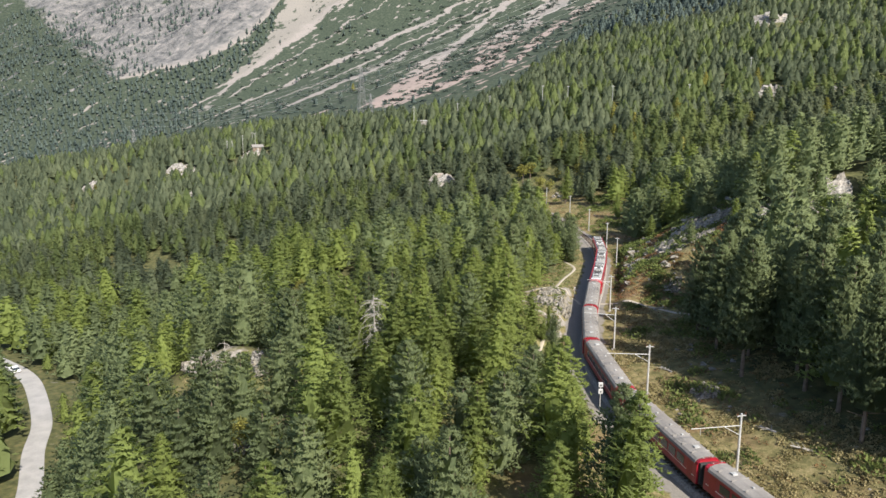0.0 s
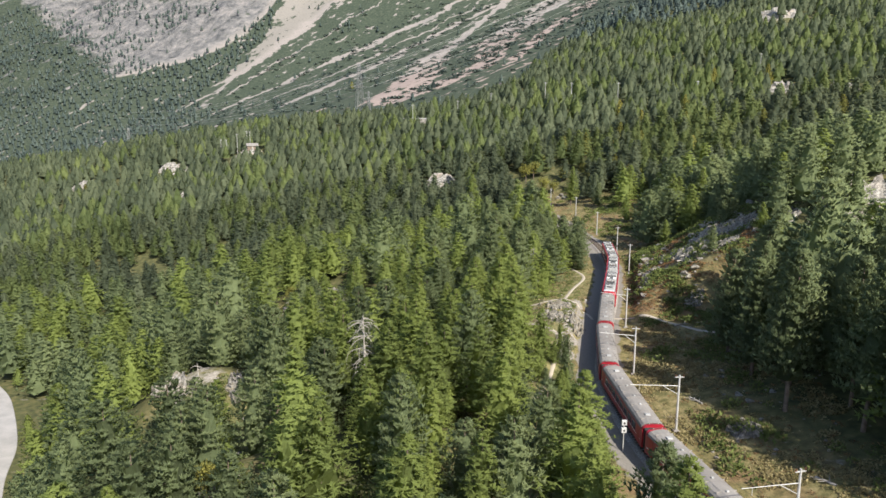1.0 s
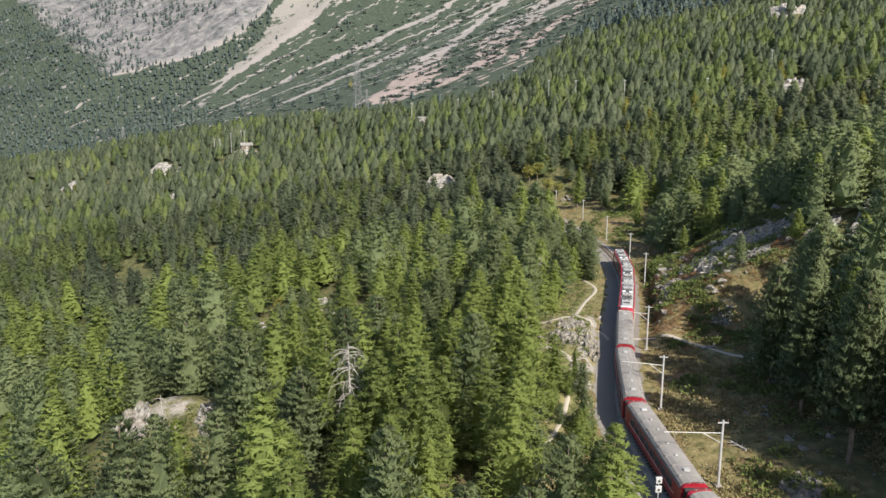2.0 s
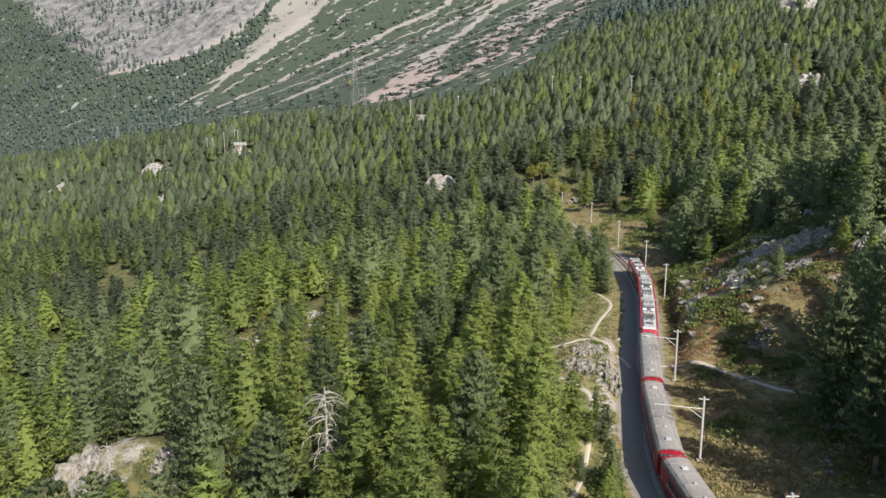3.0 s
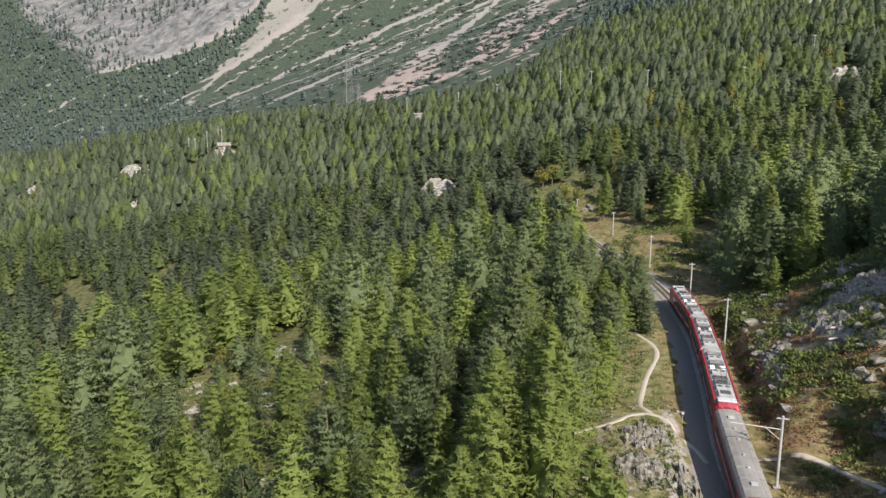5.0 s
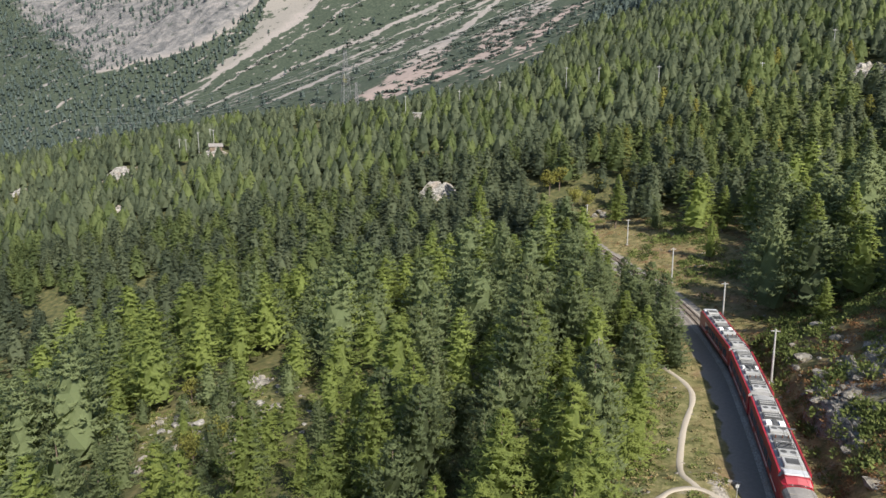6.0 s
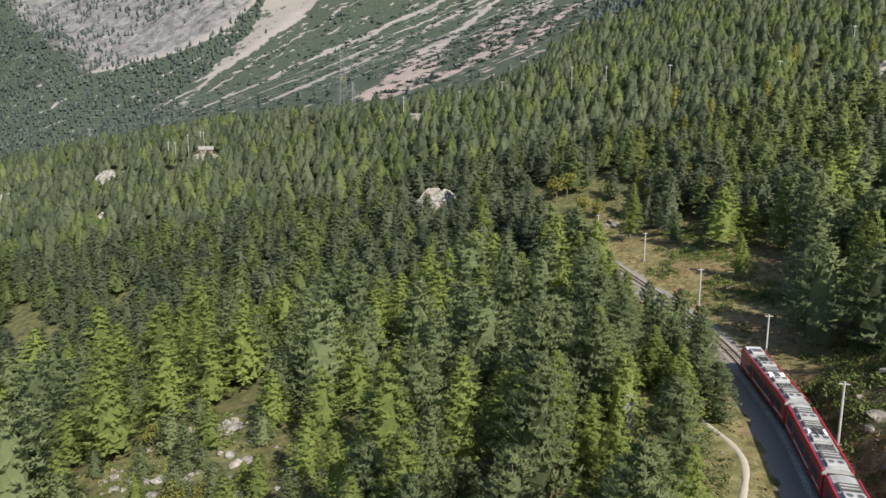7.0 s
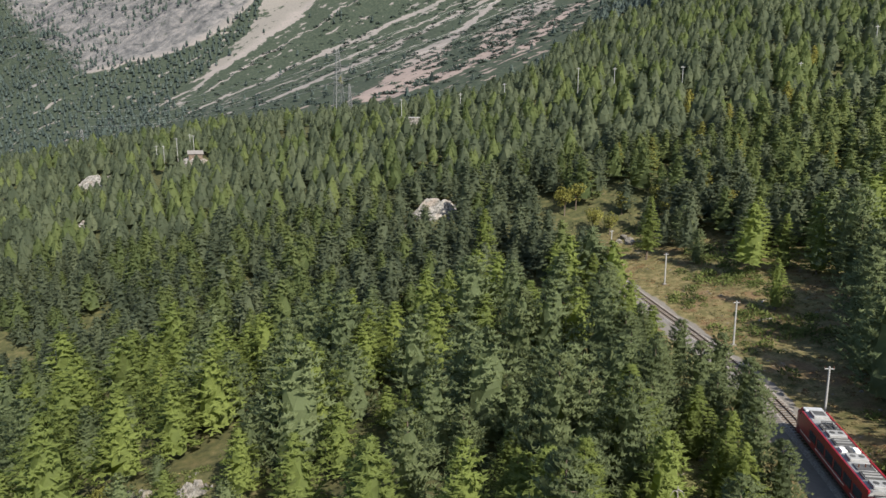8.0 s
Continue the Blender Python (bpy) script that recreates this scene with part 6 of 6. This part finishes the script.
for x, y, h in ((-18.8, 452, 15), (61, 424, 16), (9.3, 431, 15), (75, 416, 15), (-150, 477, 13), (-147, 479, 12), (-139, 477, 14), (-133, 480, 14), (-130.5, 478, 13), (96, 392, 15), (132, 372, 14), (30, 440, 14), (178, 404, 14)):
    line_pole(x, y, h)


def pylon(x, y, h, base, arms, turn):
    """A lattice power pylon."""
    z = float(land(x, y))
    tower = thing("power_pylon", "grey steel lattice power pylon above the forest", "pylon", Matrix.Translation((x, y, z)) @ Matrix.Rotation(turn, 4, "Z"))
    w = lambda q: base * (1 - 0.82 * q / h) / 2
    levels = [h * (1 - (1 - i / 12) ** 1.15) for i in range(13)]
    for sx in (-1, 1):
        for sy in (-1, 1):
            part("leg", tube(bmesh.new(), (sx * w(0), sy * w(0), -1), (sx * w(h), sy * w(h), h), 0.18, 0.11, 5), MAT["lattice"], tower)
    bm = bmesh.new()
    for a, b in zip(levels, levels[1:]):
        for s in (-1, 1):
            tube(bm, (-w(a), s * w(a), a), (w(b), s * w(b), b), 0.075, 0.075, 4), tube(bm, (w(a), s * w(a), a), (-w(b), s * w(b), b), 0.075, 0.075, 4)
            tube(bm, (s * w(a), -w(a), a), (s * w(b), w(b), b), 0.075, 0.075, 4), tube(bm, (s * w(a), w(a), a), (s * w(b), -w(b), b), 0.075, 0.075, 4)
    part("bracing", bm, MAT["lattice"], tower, "crossed lattice bracing")
    tips = []
    for q, reach in arms:
        bm = bmesh.new()
        for s in (-1, 1):
            tube(bm, (0, -w(q), q), (s * reach, 0, q + 0.4), 0.10, 0.08, 4), tube(bm, (0, w(q), q), (s * reach, 0, q + 0.4), 0.10, 0.08, 4)
            tube(bm, (0, 0, q + 1.8), (s * reach, 0, q + 0.4), 0.08, 0.08, 4)
            tips.append(tower.matrix_world @ Vector((s * reach, 0, q + 0.2)))
        part("cross_arm", bm, MAT["lattice"], tower)
    return tips


tips = pylon(-65, 556, 52, 8.0, ((34, 7.0), (41, 9.5), (48, 6.0)), 0.5)
pylon(-57, 548, 30, 4.0, ((24, 4.0), (28, 3.0)), 0.5)
pylon(-360, 800, 46, 7.0, ((32, 6.5), (39, 8.5), (44, 5.0)), 0.9)
for tip in tips:
    wire("power_line", [tip, tip + Vector((330, 60, 150))], 0.05, MAT["mast"], "thin power line rising from the pylon over the forest", "wire", 9.0)
    wire("power_line", [tip, tip + Vector((-295, 246, -30))], 0.05, MAT["mast"], "thin power line hanging between the two pylons", "wire", 9.0)

hx, hy = -127.0, 470.0
hut = thing("hut", "small wayside hut with a pale roof among trees", "hut", Matrix.Translation((hx, hy, float(land(hx, hy)) - 0.1)) @ Matrix.Rotation(0.4, 4, "Z"))
part("wall", box(bmesh.new(), -3.4, 3.4, -2.2, 2.2, -1.2, 2.6, 0.03), MAT["bark"], hut, "brown timber walls")
bm = bmesh.new()
roof_v = [(-3.9, -2.7, 2.5), (3.9, -2.7, 2.5), (3.9, 0, 4.2), (-3.9, 0, 4.2), (-3.9, 2.7, 2.5), (3.9, 2.7, 2.5), (-3.9, -2.7, 2.3), (3.9, -2.7, 2.3), (3.9, 0, 4.0), (-3.9, 0, 4.0), (-3.9, 2.7, 2.3), (3.9, 2.7, 2.3)]
rv = [bm.verts.new(q) for q in roof_v]
for f in ((0, 1, 2, 3), (3, 2, 5, 4), (7, 6, 9, 8), (8, 9, 10, 11), (0, 6, 7, 1), (4, 5, 11, 10), (0, 3, 9, 6), (3, 4, 10, 9), (1, 7, 8, 2), (2, 8, 11, 5)):
    bm.faces.new([rv[i] for i in f])
bmesh.ops.recalc_face_normals(bm, faces=bm.faces)
part("roof", bm, MAT["roof"], hut, "pale sheet roof")
part("door", box(bmesh.new(), -0.5, 0.5, -2.26, -2.18, 0.1, 2.1, 0.01), MAT["dead_wood"], hut, "pale door")

# ---- stone retaining wall high on the slope ----
wx, wy = -15.0, 462.0
wz = float(land(wx, wy))
retaining = thing("retaining_wall", "long pale dry-stone retaining wall across the wooded slope", "wall", Matrix.Translation((wx, wy, wz)) @ Matrix.Rotation(0.12, 4, "Z"))
part("core", box(bmesh.new(), -10.0, 10.0, 0.25, 1.2, -1.5, 3.6, 0.1), MAT["pale_rock"], retaining)
part("coping", box(bmesh.new(), -10.3, 10.3, -0.1, 1.4, 3.6, 3.95, 0.06), MAT["sign"], retaining, "pale stone coping")
shapes = []
for v in range(4):
    bm = box(bmesh.new(), -0.62, 0.62, -0.2, 0.3, -0.36, 0.36, 0.08)
    for q in bm.verts:
        q.co += Vector(rng.normal(0, 0.035, 3))
    sm = bpy.data.meshes.new("wall_stone")
    bm.to_mesh(sm)
    bm.free()
    sm.materials.append(MAT["pale_rock"])
    shapes.append(sm)
for row in range(5):
    for k in range(15):
        stone_ob = new("stone", shapes[int(rng.integers(4))])
        stone_ob.parent = retaining
        stone_ob.location = (-9.4 + 1.32 * k + 0.66 * (row % 2) - 0.3, rng.normal(0.1, 0.05), 0.0 + 0.76 * row)

# ---- car on the forest road ----
cx, cy = -110.8, 170.5
near_i = int(np.argmin(np.hypot(ROAD[:, 0] - cx, ROAD[:, 1] - cy)))
d = ROAD[near_i + 1] - ROAD[near_i]
car = thing("car", "small white car with dark windows on the road", "car", Matrix.Translation((ROAD[near_i, 0] - 0.9, ROAD[near_i, 1] - 0.6, -29.86)) @ Matrix.Rotation(math.atan2(-d[0], d[1]), 4, "Z"))
part("body", box(bmesh.new(), -0.86, 0.86, -2.05, 2.05, 0.32, 0.95, 0.16), MAT["white"], car, "white painted body")
bm = bmesh.new()
low = [bm.verts.new(q) for q in ((-0.8, -1.7, 0.93), (0.8, -1.7, 0.93), (0.8, 1.0, 0.93), (-0.8, 1.0, 0.93))]
high = [bm.verts.new(q) for q in ((-0.62, -1.2, 1.48), (0.62, -1.2, 1.48), (0.62, 0.3, 1.48), (-0.62, 0.3, 1.48))]
for i in range(4):
    bm.faces.new((low[i], low[(i + 1) % 4], high[(i + 1) % 4], high[i]))
bm.faces.new(high), bm.faces.new(low[::-1])
part("windows", bm, MAT["glass"], car, "dark car windows")
part("roof", box(bmesh.new(), -0.64, 0.64, -1.22, 0.32, 1.47, 1.53, 0.02), MAT["white"], car)
for sx in (-0.82, 0.82):
    for sy in (-1.3, 1.3):
        part("wheel", tube(bmesh.new(), (sx - 0.1, sy, 0.32), (sx + 0.1, sy, 0.32), 0.32, 0.32, 16), MAT["rubber"], car)
for sx in (-0.6, 0.6):
    part("tail_light", box(bmesh.new(), sx - 0.14, sx + 0.14, -2.08, -2.0, 0.66, 0.82, 0.02), MAT["red"], car, "red tail light")

# ---- trackside signal, post and slab ----
x, y = 20.9, 84.5
sig = thing("railway_signal", "small trackside signal with two pale boxes on a post", "signal", Matrix.Translation((x, y, float(land(x, y)))) @ Matrix.Rotation(0.1, 4, "Z"))
part("post", tube(bmesh.new(), (0, 0, -0.3), (0, 0, 3.6), 0.07, 0.06), MAT["mast"], sig)
for q in (2.3, 3.2):
    head = part("signal_box", box(bmesh.new(), -0.3, 0.3, -0.12, 0.12, q, q + 0.62, 0.03), MAT["sign"], sig, "pale signal head")
    part("lens", tube(bmesh.new(), (0, -0.12, q + 0.3), (0, -0.2, q + 0.3), 0.1, 0.1, 12), MAT["rubber"], head)
x, y = 28.6, 142.2
post = thing("trackside_post", "pale trackside post with a small board", "post", Matrix.Translation((x, y, float(land(x, y)))))
part("post", tube(bmesh.new(), (0, 0, -0.3), (0, 0, 1.55), 0.04, 0.04), MAT["mast"], post)
part("board", box(bmesh.new(), -0.16, 0.16, -0.02, 0.02, 1.2, 1.5, 0.01), MAT["sign"], post)
x, y = 29.4, 145.0
slab = thing("concrete_slab", "pale concrete culvert slab beside the gravel", "slab", Matrix.Translation((x, y, float(land(x, y)))) @ Matrix.Rotation(-0.3, 4, "Z"))
part("top", box(bmesh.new(), -0.7, 0.7, -0.2, 0.2, -0.3, 0.3, 0.04), MAT["gravel"], slab)
